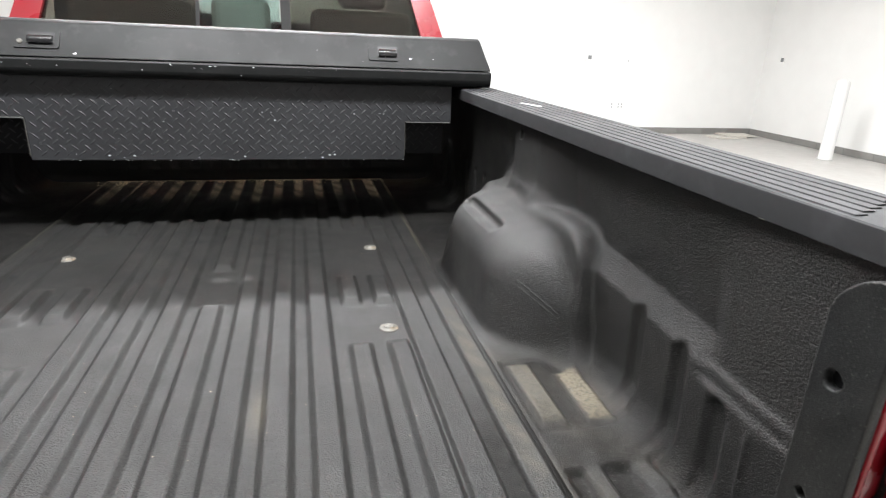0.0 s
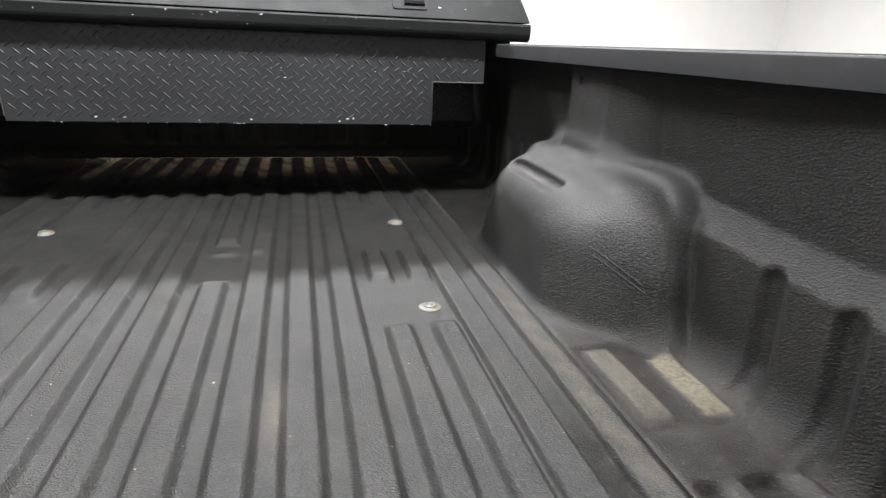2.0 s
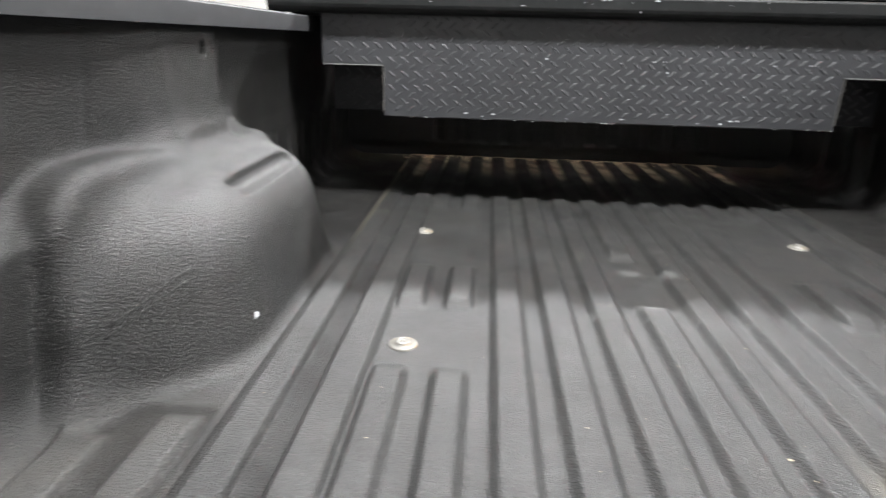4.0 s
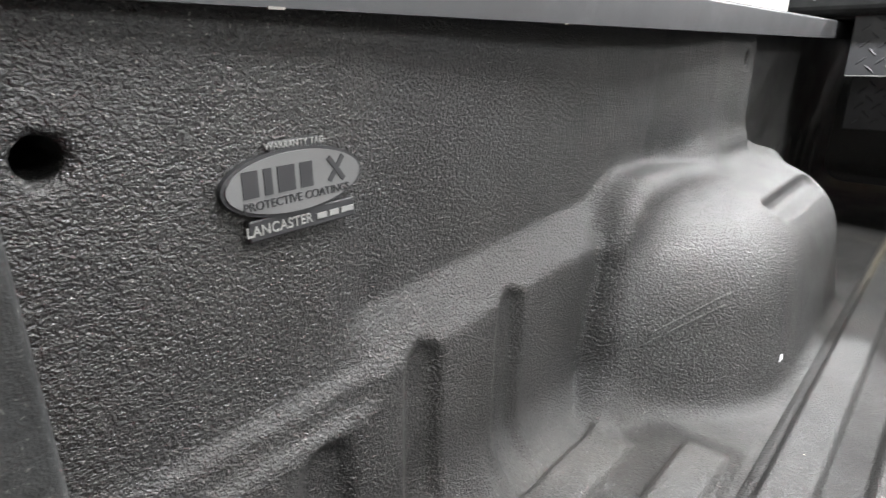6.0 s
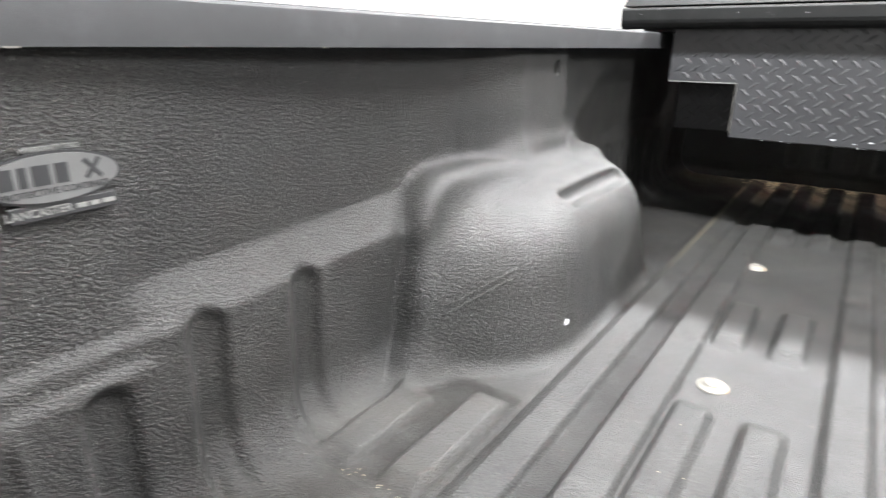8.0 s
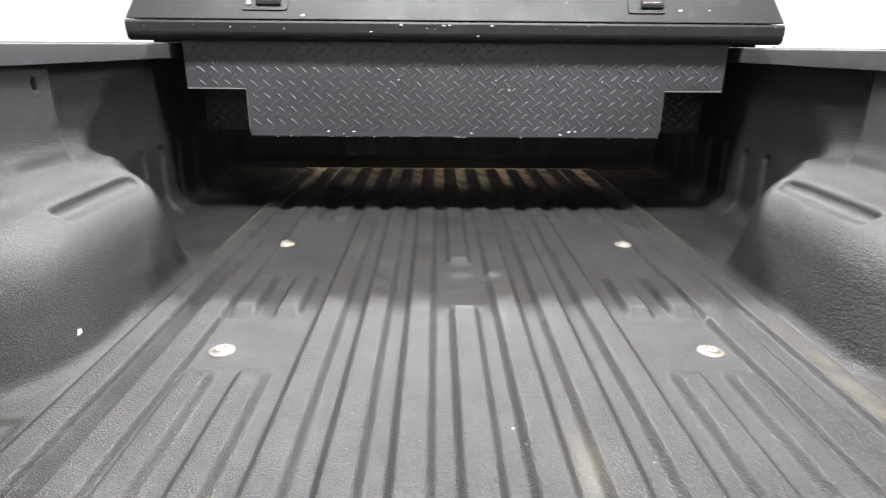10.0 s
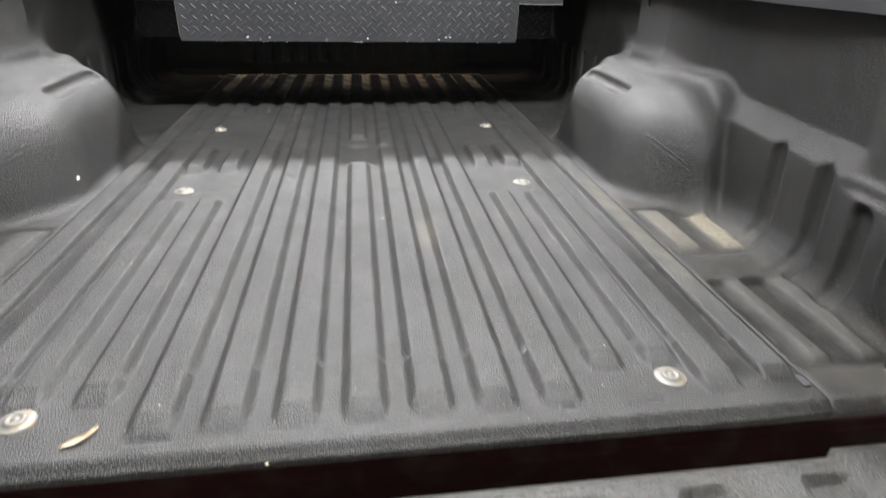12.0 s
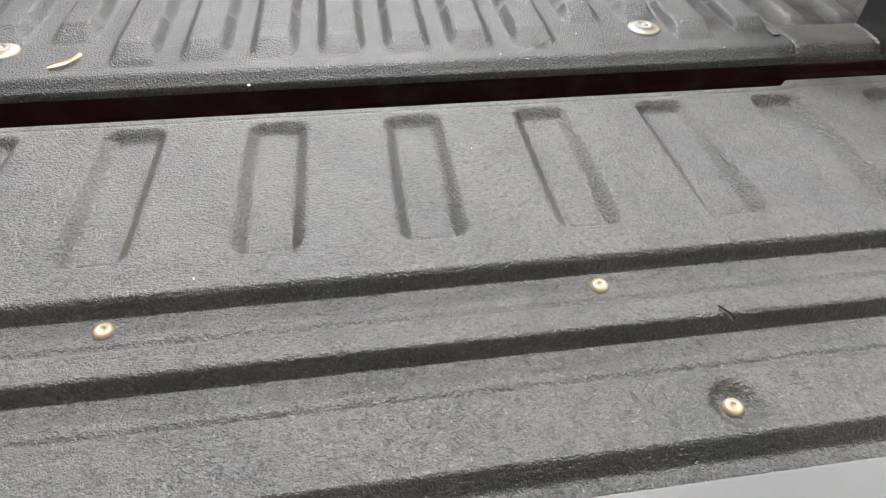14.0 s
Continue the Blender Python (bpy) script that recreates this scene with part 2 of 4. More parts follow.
def sheet(name, xs, ys, height, mat, parent, label="", marks=None, skirt=0.03, warp=None):
    """A pressed sheet: height(x, y) on a grid, with a skirt down to its lowest edge; marks: name -> values on the grid."""
    gx, gy = np.meshgrid(xs, ys, indexing="ij")
    gz = height(gx, gy)
    flat_x, flat_y = gx, gy
    gy = warp(gx, gy) if warp else gy
    nx, ny = gx.shape
    verts = np.stack([gx, gy, gz], -1).reshape(-1, 3)
    ix = np.arange(nx * ny).reshape(nx, ny)
    faces = np.stack([ix[:-1, :-1], ix[1:, :-1], ix[1:, 1:], ix[:-1, 1:]], -1).reshape(-1, 4)
    rim = np.concatenate([ix[:, 0], ix[-1, 1:], ix[-2::-1, -1], ix[0, -2:0:-1]])
    low = verts[rim] - (0, 0, skirt)
    li = np.arange(len(rim)) + len(verts)
    nxt = np.roll(np.arange(len(rim)), -1)
    faces = np.concatenate([faces, np.stack([rim, li, li[nxt], rim[nxt]], -1)])
    verts = np.concatenate([verts, low])
    data = grid_mesh(name, verts, faces)
    for key, fn in (marks or {}).items():
        vals = np.concatenate([fn(flat_x, flat_y).reshape(-1), np.zeros(len(rim))])
        data.attributes.new(key, "FLOAT", "POINT").data.foreach_set("value", vals.astype(np.float32))
    return mesh_ob(name, data, mat, parent, label)


def grid_mesh(name, verts, faces):
    data = bpy.data.meshes.new(name)
    data.vertices.add(len(verts))
    data.vertices.foreach_set("co", np.ascontiguousarray(verts, dtype=np.float32).reshape(-1))
    data.loops.add(len(faces) * 4)
    data.loops.foreach_set("vertex_index", np.ascontiguousarray(faces, dtype=np.int32).reshape(-1))
    data.polygons.add(len(faces))
    data.polygons.foreach_set("loop_start", np.arange(0, len(faces) * 4, 4, dtype=np.int32))
    data.update(calc_edges=True)
    data.validate()
    data.shade_smooth()
    return data


def skin(name, field, lo, hi, h):
    """The surface where field(x, y, z) is zero, facing the side where it is positive (surface nets)."""
    ax = [np.arange(a, b + h * 0.5, h) for a, b in zip(lo, hi)]
    f = field(*np.meshgrid(*ax, indexing="ij")).astype(np.float32)
    dims = np.array(f.shape) - 1
    total, count = np.zeros((*dims, 3), np.float32), np.zeros(dims, np.float32)
    edges = []
    for a in range(3):
        f0 = np.take(f, range(f.shape[a] - 1), a)
        f1 = np.take(f, range(1, f.shape[a]), a)
        i = np.argwhere((f0 < 0) != (f1 < 0))
        v0, v1 = f0[tuple(i.T)], f1[tuple(i.T)]
        p = i.astype(np.float32)
        p[:, a] += v0 / (v0 - v1)
        b, c = (a + 1) % 3, (a + 2) % 3
        cells = []
        for db, dc in ((1, 1), (0, 1), (0, 0), (1, 0)):
            q = i.copy()
            q[:, b] -= db
            q[:, c] -= dc
            cells.append(q)
            ok = ((q >= 0) & (q < dims)).all(1)
            np.add.at(total, tuple(q[ok].T), p[ok])
            np.add.at(count, tuple(q[ok].T), 1)
        inside = np.all([((q >= 0) & (q < dims)).all(1) for q in cells], 0)
        edges.append(([q[inside] for q in cells], (v0 < 0)[inside]))
    used = np.argwhere(count > 0)
    number = np.full(dims, -1, np.int64)
    number[tuple(used.T)] = np.arange(len(used))
    verts = total[tuple(used.T)] / count[tuple(used.T)][:, None] * h + np.array(lo)
    faces = []
    for cells, up in edges:
        quad = np.stack([number[tuple(q.T)] for q in cells], -1)
        faces.append(np.where(up[:, None], quad, quad[:, ::-1]))
    return grid_mesh(name, verts, np.concatenate(faces))


def smin(a, b, k):
    d = np.clip(0.5 + 0.5 * (b - a) / k, 0, 1)
    return b * (1 - d) + a * d - k * d * (1 - d)


def step(v, a, b):
    u = np.clip((v - a) / (b - a), 0, 1)
    return u * u * (3 - 2 * u)


def ridge(x, y, cx, half, y0, y1, high, soft=0.008, ramp=0.03):
    """A raised rib along y: flat top, sloping flanks and ends."""
    across = 1 - step(np.abs(x - cx), half - soft / 2, half + soft / 2)
    along = np.clip((y - y0) / ramp, 0, 1) * np.clip((y1 - y) / ramp, 0, 1)
    return high * across * along


# ---- the room ----
x0, x1, y0, y1 = ROOM
part("floor", box((x0 - 0.2, y0 - 0.2, GROUND - 0.2), (x1 + 0.2, y1 + 0.2, GROUND)), FLOOR_TILE)
part("ceiling", box((x0 - 0.2, y0 - 0.2, CEIL), (x1 + 0.2, y1 + 0.2, CEIL + 0.2)), CEILING_MAT)
part("wall_north", box((x0, y1, GROUND), (x1 + 0.2, y1 + 0.2, CEIL)), WALL)
part("wall_south", box((x0, y0 - 0.2, GROUND), (x1 + 0.2, y0, CEIL)), WALL)
part("wall_east", box((x1, y0, GROUND), (x1 + 0.2, y1, CEIL)), WALL)
part("wall_west", box((x0 - 0.2, y0 - 0.2, GROUND), (x0, y1 + 0.2, CEIL)), WALL)
for ob_name, words in (("floor", "plain smooth grey showroom floor"), ("ceiling", "plain white painted ceiling"), ("wall_north", "plain white painted wall"),
                       ("wall_south", "plain white painted wall"), ("wall_east", "plain white painted wall"), ("wall_west", "plain white painted wall")):
    tagged(bpy.data.objects[ob_name], words, ob_name.split("_")[0], kind="structure")


def unseen_ceiling_light(xa, xb, y):
    base = ((xa + xb) / 2, y, CEIL)
    t = thing("unseen_ceiling_light", base, "long white linear ceiling light, out of view, switched on", "ceiling light", "rows of ceiling lights")
    part("housing", box((xa - 0.02, y - 0.10, CEIL - 0.06), (xb + 0.02, y + 0.10, CEIL - 0.002), 0.004), WHITE_PLASTIC, t)
    part("diffuser", box((xa, y - 0.085, CEIL - 0.068), (xb, y + 0.085, CEIL - 0.061)), DIFFUSER, t)


for xa, xb, row_y, watts in CEILING_LIGHTS:
    unseen_ceiling_light(xa, xb, row_y)

# skirting of grey tiles along the two far walls
skirting = thing("baseboard", (x1, y1, GROUND), "grey tile skirting along the white walls", "baseboard", kind="structure")
tile_n = bpy.data.meshes.new("tile")
tb = box((0.003, -0.012, 0), (0.597, 0, 0.125), 0.002, 1)
tb.to_mesh(tile_n)
tb.free()
tile_n.materials.append(BASE_TILE)
k = 0
while x1 - 0.6 * (k + 1) > x0:
    at_place(mesh_ob("tile", tile_n, None, skirting), pose(x1 - 0.6 * (k + 1), y1 - 0.001, GROUND + 0.001))
    k += 1
k = 0
while y1 - 0.6 * (k + 1) > y0:
    at_place(mesh_ob("tile", tile_n, None, skirting), pose(x1 - 0.001, y1 - 0.6 * k - 0.014, GROUND + 0.001, 0, 0, -90))
    k += 1

# ---- the pickup truck ----
truck = thing("pickup_truck", (0, 1.2, GROUND), "red pickup truck with a black sprayed-in bed liner and lowered tailgate", "pickup truck")
BED_FRONT = 2.62
RIBS = [-0.497] + [0.0875 * k for k in range(-5, 6)] + [0.497]


def floor_height(x, y):
    z = np.zeros_like(x)
    low = 1 - 0.35 * step(y, 1.15, 1.60)
    for k, c in enumerate(RIBS, -6):
        n = abs(k)
        if n <= 3:
            z = np.maximum(z, ridge(x, y, c, 0.0255, 0.143, 1.20 if n == 0 else 2.60, 0.0140, 0.017, 0.036))
            if n == 0:
                z = np.maximum(z, ridge(x, y, c, 0.0255, 1.42, 2.60, 0.0150, 0.016, 0.030))
        elif n <= 5:
            z = np.maximum(z, ridge(x, y, c, 0.0235, 0.208, 0.940, 0.0140, 0.017, 0.036))
            z = np.maximum(z, ridge(x, y, c, 0.0235, 1.13, 1.35, 0.0150, 0.016, 0.030))
            z = np.maximum(z, ridge(x, y, c, 0.0235, 1.80, 2.60, 0.0150, 0.016, 0.030))
        else:
            z = np.maximum(z, ridge(x, y, c, 0.027, 0.146, 2.60, 0.014, 0.012, 0.036))
    z = np.maximum(z, ridge(np.abs(x), y, 0.590, 0.024, 0.158, 2.60, 0.012, 0.010, 0.030))
    z = z * low - 0.004 * np.exp(-((x / 0.07) ** 2 + ((y - 1.27) / 0.08) ** 2))
    z = z - 0.003 * step(np.abs(x), 0.622, 0.630) * step(y, 0.165, 0.190)
    for a, b in ((-0.290, -0.233), (0.258, 0.282), (0.348, 0.408)):
        z = z - 0.004 * np.exp(-(((y - 0.142) / 0.003) ** 2)) * step(x, a, a + 0.006) * (1 - step(x, b - 0.006, b))
    return z - 0.012 * step(-y, -0.122, -0.104)


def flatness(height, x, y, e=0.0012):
    """1 on level parts of a pressed sheet, 0 on its flanks, whose shade goes into the colour."""
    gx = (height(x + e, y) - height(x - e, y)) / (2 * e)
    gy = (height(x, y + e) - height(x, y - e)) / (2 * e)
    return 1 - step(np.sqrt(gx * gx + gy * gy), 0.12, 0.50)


def bumpy(x, y, s, seed=0.0):
    return 0.5 + 0.25 * (np.sin(x * s + 1.3 + seed) * np.sin(y * s * 0.7 + 2.1 * seed) + np.sin(x * s * 2.3 + y * s * 1.9 + seed))


def floor_dust(x, y):
    z = floor_height(x, y)
    groove = 1 - step(z, 0.002, 0.008)
    d = step(y + 0.14 * bumpy(x, y, 9), 2.26, 2.50) * groove * np.clip(2.2 * bumpy(x, y, 26) - 0.15, 0.35, 1)
    d = np.maximum(d, step(y, 2.575, 2.60) * bumpy(x, y, 31, 1.0) * (0.35 + 0.65 * step(x, 0.05, 0.25)))
    d = np.maximum(d, 0.8 * step(y + 0.06 * bumpy(x, y, 23), 2.46, 2.58) * (1 - step(x, -0.52, -0.36)) * np.clip(1.6 * bumpy(x, y, 37, 2.0) - 0.2, 0, 1))
    d = np.maximum(d, 0.10 * np.exp(-(((x - 0.138) / 0.016) ** 2 + ((y - 0.70) / 0.07) ** 2)))
    d = np.maximum(d, 0.24 * np.exp(-(((x - 0.590) / 0.017) ** 4)) * bumpy(x, y, 40) * step(y, 0.35, 0.5) * (1 - step(y, 0.9, 1.2)) * 0.6)
    seam = np.exp(-(((np.abs(x) - 0.616) / 0.007) ** 2)) * step(y, 1.35, 1.7) * (1 - step(y, 2.35, 2.5))
    d = d * (1 - 0.40 * (1 - step(x, -0.30, 0.10)) * step(y, 2.0, 2.2))
    return np.maximum(d, 0.16 * seam * (0.4 + 0.6 * bumpy(x, y, 33)))


def floor_scuff_light(x, y):
    # paler near the tail, darker forward: the toolbox's shade is put in the colour
    s = 0.20 * (1 - 0.5 * step(y, 0.9, 1.6) - 0.42 * step(y, 1.6, 2.1)) * (0.6 + 0.8 * bumpy(x, y, 9)) * (0.65 + 0.35 * flatness(floor_height, x, y))
    s = s * (1 + 0.9 * (1 - step(y, 0.16, 0.60)))
    # sloped rib ends toned paler, the light they catch put into the colour
    s = np.maximum(s, 0.55 * step(floor_height(x, y), 0.002, 0.006) * (1 - step(y - 0.060 * step(np.abs(x), 0.30, 0.32) * (1 - step(np.abs(x), 0.466, 0.470)), 0.172, 0.192)) * (0.7 + 0.3 * bumpy(x, y, 41)))
    for cx, cy, rx, ry in ((0.0, 1.36, 0.028, 0.018), (0.072, 1.335, 0.022, 0.022), (0.0, 1.17, 0.045, 0.018)):
        s = np.maximum(s, 0.9 * np.exp(-(((x - cx) / rx) ** 2 + ((y - cy) / ry) ** 2) ** 2))
    return s


def floor_grime_dark(x, y):
    low = 1 - step(floor_height(x, y), 0.003, 0.010)
    spill_dark = 0.9 * step(x, 0.505, 0.54) * step(y, 0.15, 0.20) * (1 - step(y, 0.45, 0.80)) * (0.75 + 0.25 * bumpy(x, y, 19, 3.0)) * low
    # left side: low parts between the outer ribs toned darker
    spill_dark = np.maximum(spill_dark, 0.65 * step(-x, 0.45, 0.50) * (1 - step(y, 1.2, 1.5)) * (0.6 + 0.4 * bumpy(x, y, 13, 2.0)) * low)
    return np.maximum(spill_dark, 0.75 * step(x, 0.50, 0.60) * (1 - step(y, 0.16, 0.20)) * (0.5 + 0.5 * bumpy(x, y, 15, 1.0)))


floor_ys = np.concatenate([np.arange(0.104, 0.26, 0.004), np.arange(0.26, 0.90, 0.02), np.arange(0.90, 0.96, 0.005), np.arange(0.96, 1.12, 0.01),
                           np.arange(1.12, 1.45, 0.006), np.arange(1.45, 2.5, 0.02), np.arange(2.5, BED_FRONT + 0.02, 0.006)])
bed_floor = sheet("bed_floor", np.arange(-0.630, 0.6301, 0.0025), floor_ys, floor_height, FLOOR_LINER, truck,
                  "ribbed black coated bed floor, dusty at the front", skirt=0.010, marks={"dust": floor_dust, "scuff_light": floor_scuff_light, "grime_shade": floor_grime_dark})

CHANNELS = (0.600, 0.460, 0.353, 1.74, 1.86, 1.98, 2.10, 2.22, 2.36)
PADS = ((0.679, 0.566, 0.800), (0.772, 0.562, 0.752))
RIDGES = (0.694, 0.778)


def rounded_block(x, y, z, c, half, r):
    q = [np.abs(v - m) - (s - r) for v, m, s in zip((x, y, z), c, half)]
    out = np.sqrt(sum(np.maximum(v, 0) ** 2 for v in q))
    return out + np.minimum(np.maximum(np.maximum(q[0], q[1]), q[2]), 0) - r


def side_field(side):
    """The open space of the bed beside the right wall (x mirrored for the left): positive where there is air."""
    def field(x, y, z):
        rise = 0.007 * step(y, 0.55, 0.90) * (1 - step(y, 1.35, 1.55))
        upper = 0.826 + 0.038 * step(y, 0.15, 0.85)
        upper = upper + 0.015 * step(y, 1.345, 1.38) - 0.010 * np.clip((z - 0.25) / 0.22, 0, 1)
        lower = 0.815 + 0.026 * step(y, 0.25, 0.75) + 0.045 * step(y, 1.40, 1.60) + 0.008 * np.clip((0.20 - z) / 0.20, 0, 1)
        fore = step(y, 0.370, 0.425)
        ledge = 0.172 + 0.036 * fore
        up = (1 - fore) * (0.5 * step(z, 0.184, 0.199) + 0.5 * step(z, 0.210, 0.225)) + fore * np.clip((z - 0.210 - rise) / 0.050, 0, 1)
        xw = lower + (upper - lower + 0.012 * fore * (1 - step(z, ledge, 0.46))) * up
        # post by the wheel housing: a sloping rear facet and a flat front one
        proud = np.clip((y - 0.965) / 0.165, 0, 1) * (1 - step(y, 1.318, 1.346)) * step(z, 0.24, 0.30)
        xw = xw * (1 - proud) + 0.834 * proud
        for c in CHANNELS:
            deep = 1 - step(np.hypot(y - c, np.maximum(z - ledge + 0.014, 0)), 0.012, 0.029)
            xw = xw + 0.0105 * deep
        xw = xw - 0.004 * np.exp(-(((y - 0.283) / 0.005) ** 2)) * step(z, 0.05, 0.08) * (1 - step(z, 0.165, 0.185))
        zf = 0.0 * x
        for cx, a, b in PADS:
            zf = np.maximum(zf, ridge(x, y, cx, 0.025, a, b, 0.0115, 0.008, 0.026))
        zf = zf - 0.0045 * step(y, 0.548, 0.562) * (1 - step(y, 0.800, 0.815)) * step(x, 0.638, 0.650)
        # sunken field with two narrow ridges behind the rear plate
        sunk = step(y, 0.186, 0.206) * (1 - step(y, 0.440, 0.464)) * step(x, 0.638, 0.654)
        for cx in RIDGES:
            sunk = sunk * (1 - (1 - step(np.abs(x - cx), 0.009, 0.024)) * step(y, 0.190, 0.225))
        zf = zf - 0.0125 * sunk - 0.003 * np.exp(-(((y - 0.190) / 0.004) ** 2)) * step(x, 0.638, 0.65)
        zf = zf + 0.002 * step(x, 0.632, 0.640) - 0.006 + 0.003 * (1 - step(y, 0.165, 0.190)) * step(x, 0.626, 0.634) - 0.012 * step(-y, -0.122, -0.104) - 0.014 * step(-y, -0.109, -0.1045)
        floor_wall = smin(xw - x, z - zf, 0.090 - 0.040 * step(-y, -0.36, -0.22))
        # wheel housing: a domed inner drum and a wider arch against the wall
        half = 0.375 - 0.24 * np.clip(z, 0, 0.3)
        qx, qy = 0.645 - x + 0.12 * z + 0.20, np.abs(y - 1.175) - half + 0.20
        plan = np.sqrt(np.maximum(qx, 0) ** 2 + np.maximum(qy, 0) ** 2) + np.minimum(np.maximum(qx, qy), 0) - 0.20
        top = 0.93 * (z - 0.236 - 0.13 * np.clip(x - 0.71, -0.04, 0.14) + 0.022 * (1 - step(y, 0.82, 1.16)))
        drum = -smin(-plan, -top, 0.090)
        ay = np.abs(y - 1.155) - 0.380 + 0.10 * np.clip(z, 0, 0.3) + 0.085
        az = z - 0.288 + 0.036 * step(y, 0.95, 1.26) + 0.085
        arch = np.sqrt(np.maximum(ay, 0) ** 2 + np.maximum(az, 0) ** 2) + np.minimum(np.maximum(ay, az), 0) - 0.085
        arch = -smin(-arch, x - 0.808, 0.026)
        hub = smin(drum, arch, 0.048 + 0.050 * (1 - step(z, 0.10, 0.23)))
        slot = rounded_block(x, y, z, (0.708, 1.222, 0.238), (0.025, 0.150, 0.030), 0.016)
        hub = np.maximum(hub, -slot * 0.9)
        f = smin(smin(xw - x, hub, 0.024 + 0.05 * step(y, 1.0, 1.15)), smin(z - zf, hub, 0.030 + 0.075 * step(x, 0.74, 0.82) * (1 - step(y, 0.90, 1.0))), 0.004)
        f = smin(f, floor_wall, 0.004)
        holes = (np.sqrt(((y - 1.272) / 0.0075) ** 2 + ((z - 0.429) / 0.0125) ** 2) - 1) * 0.0075
        f = np.maximum(f, np.minimum(-holes, x - 0.79))
        if side < 0:
            holes = np.sqrt((y - 0.222) ** 2 + (z - 0.402) ** 2) - 0.0105
            f = np.maximum(f, np.minimum(-holes, x - 0.79))
        return np.minimum(f, 0.05)
    return field


def side_marks(data):
    co = np.empty(len(data.vertices) * 3, np.float32)
    data.vertices.foreach_get("co", co)
    x, y, z = np.abs(co.reshape(-1, 3).T)
    right = co.reshape(-1, 3)[:, 0].mean() > 0
    worn = np.zeros_like(x)
    for cx, a, b in PADS[:2]:
        worn = np.maximum(worn, (1 - step(np.abs(x - cx), 0.018, 0.028)) * step(y, a, a + 0.02) * (1 - step(y, b - 0.02, b)) * (0.40 if right else 0.0) * (0.3 if cx < 0.7 else 0.8))
    d = worn * step(co.reshape(-1, 3)[:, 2], -0.003, 0.000) * (1 - step(z, 0.006, 0.014))
    d = np.maximum(d, (0.06 if right else 0.02) * (1 - step(z, 0.0, 0.03)) * bumpy(x, y, 17) * (1 - step(y, 0.8, 1.0)))
    d = np.maximum(d, 0.25 * (1 - step(z, 0.0, 0.02)) * step(y, 2.4, 2.58))
    data.attributes.new("dust", "FLOAT", "POINT").data.foreach_set("value", d.astype(np.float32))
    # pale tone on the level strip, fading forward to match the toolbox's shadow
    s = 0.14 * (1 - step(z, 0.0, 0.03)) * (1 - step(y, 0.9, 1.3)) * (0.4 + 0.6 * bumpy(x, y, 11))
    data.attributes.new("scuff_light", "FLOAT", "POINT").data.foreach_set("value", s.astype(np.float32))
    low = 1 - step(co.reshape(-1, 3)[:, 2], -0.008, 0.001)
    g = (0.58 + 0.32 * low * step(y, 0.18, 0.20)) * (1 - step(z, 0.010, 0.07)) * (1 - step(y, 0.47, 0.70)) * (0.75 + 0.25 * bumpy(x, y, 14, 2.0)) * step(x, 0.632, 0.64)
    for cx in RIDGES:
        g = g * (1 - 0.8 * (1 - step(np.abs(x - cx), 0.012, 0.022)) * step(y, 0.20, 0.22) * (1 - step(y, 0.44, 0.46)))
    # darker pad hollows, painted shade on the front strip, dirt low on the housing
    hollow = 1 - step(co.reshape(-1, 3)[:, 2], -0.006, -0.001)
    g = np.maximum(g, 0.60 * hollow * step(y, 0.50, 0.58) * (1 - step(y, 0.80, 0.92)) * (1 - step(x, 0.80, 0.83)))
    g = np.maximum(g, 0.70 * (1 - step(z, 0.004, 0.02)) * step(y, 1.40, 1.60) * (0.6 + 0.4 * bumpy(x, y, 12, 4.0)))
    g = np.maximum(g, 0.75 * (1 - step(z + 0.06 * bumpy(y, z, 43), 0.05, 0.15)) * step(y, 1.12, 1.38) * step(z, 0.012, 0.03) * np.clip(1.7 * bumpy(y, z, 61, 1.0) - 0.35, 0, 1))
    data.attributes.new("grime_shade", "FLOAT", "POINT").data.foreach_set("value", g.astype(np.float32))


def bed_side(side):
    data = skin("bed_side", side_field(side), (0.612, 0.1035, -0.04), (0.93, BED_FRONT + 0.02, 0.485), 0.0046)
    if side < 0:
        data.transform(Matrix.Diagonal((-1, 1, 1, 1)))
        data.flip_normals()
    side_marks(data)
    return mesh_ob("bed_side", data, SIDE_LINER, truck, "inner bed wall with wheel housing, pebbled black coating")


side_right, side_left = bed_side(1), bed_side(-1)


# front wall of the bed with pressed upright slots
def bulkhead():
    def field(x, y, z):
        slot = 0.0 * x
        for k in range(-6, 7):
            c = 0.0875 * k + 0.02
            slot = np.maximum(slot, (1 - step(np.abs(x - c), 0.016, 0.026)) * step(z, 0.05, 0.07) * (1 - step(z, 0.19, 0.21)))
        return BED_FRONT - 0.008 * step(z, 0.03, 0.06) + 0.010 * slot - y
    return mesh_ob("front_panel", skin("front_panel", field, (-0.92, BED_FRONT - 0.03, -0.03), (0.92, BED_FRONT + 0.03, 0.51), 0.007), SIDE_LINER, truck, "black coated front wall of the bed with pressed slots")


bulkhead()


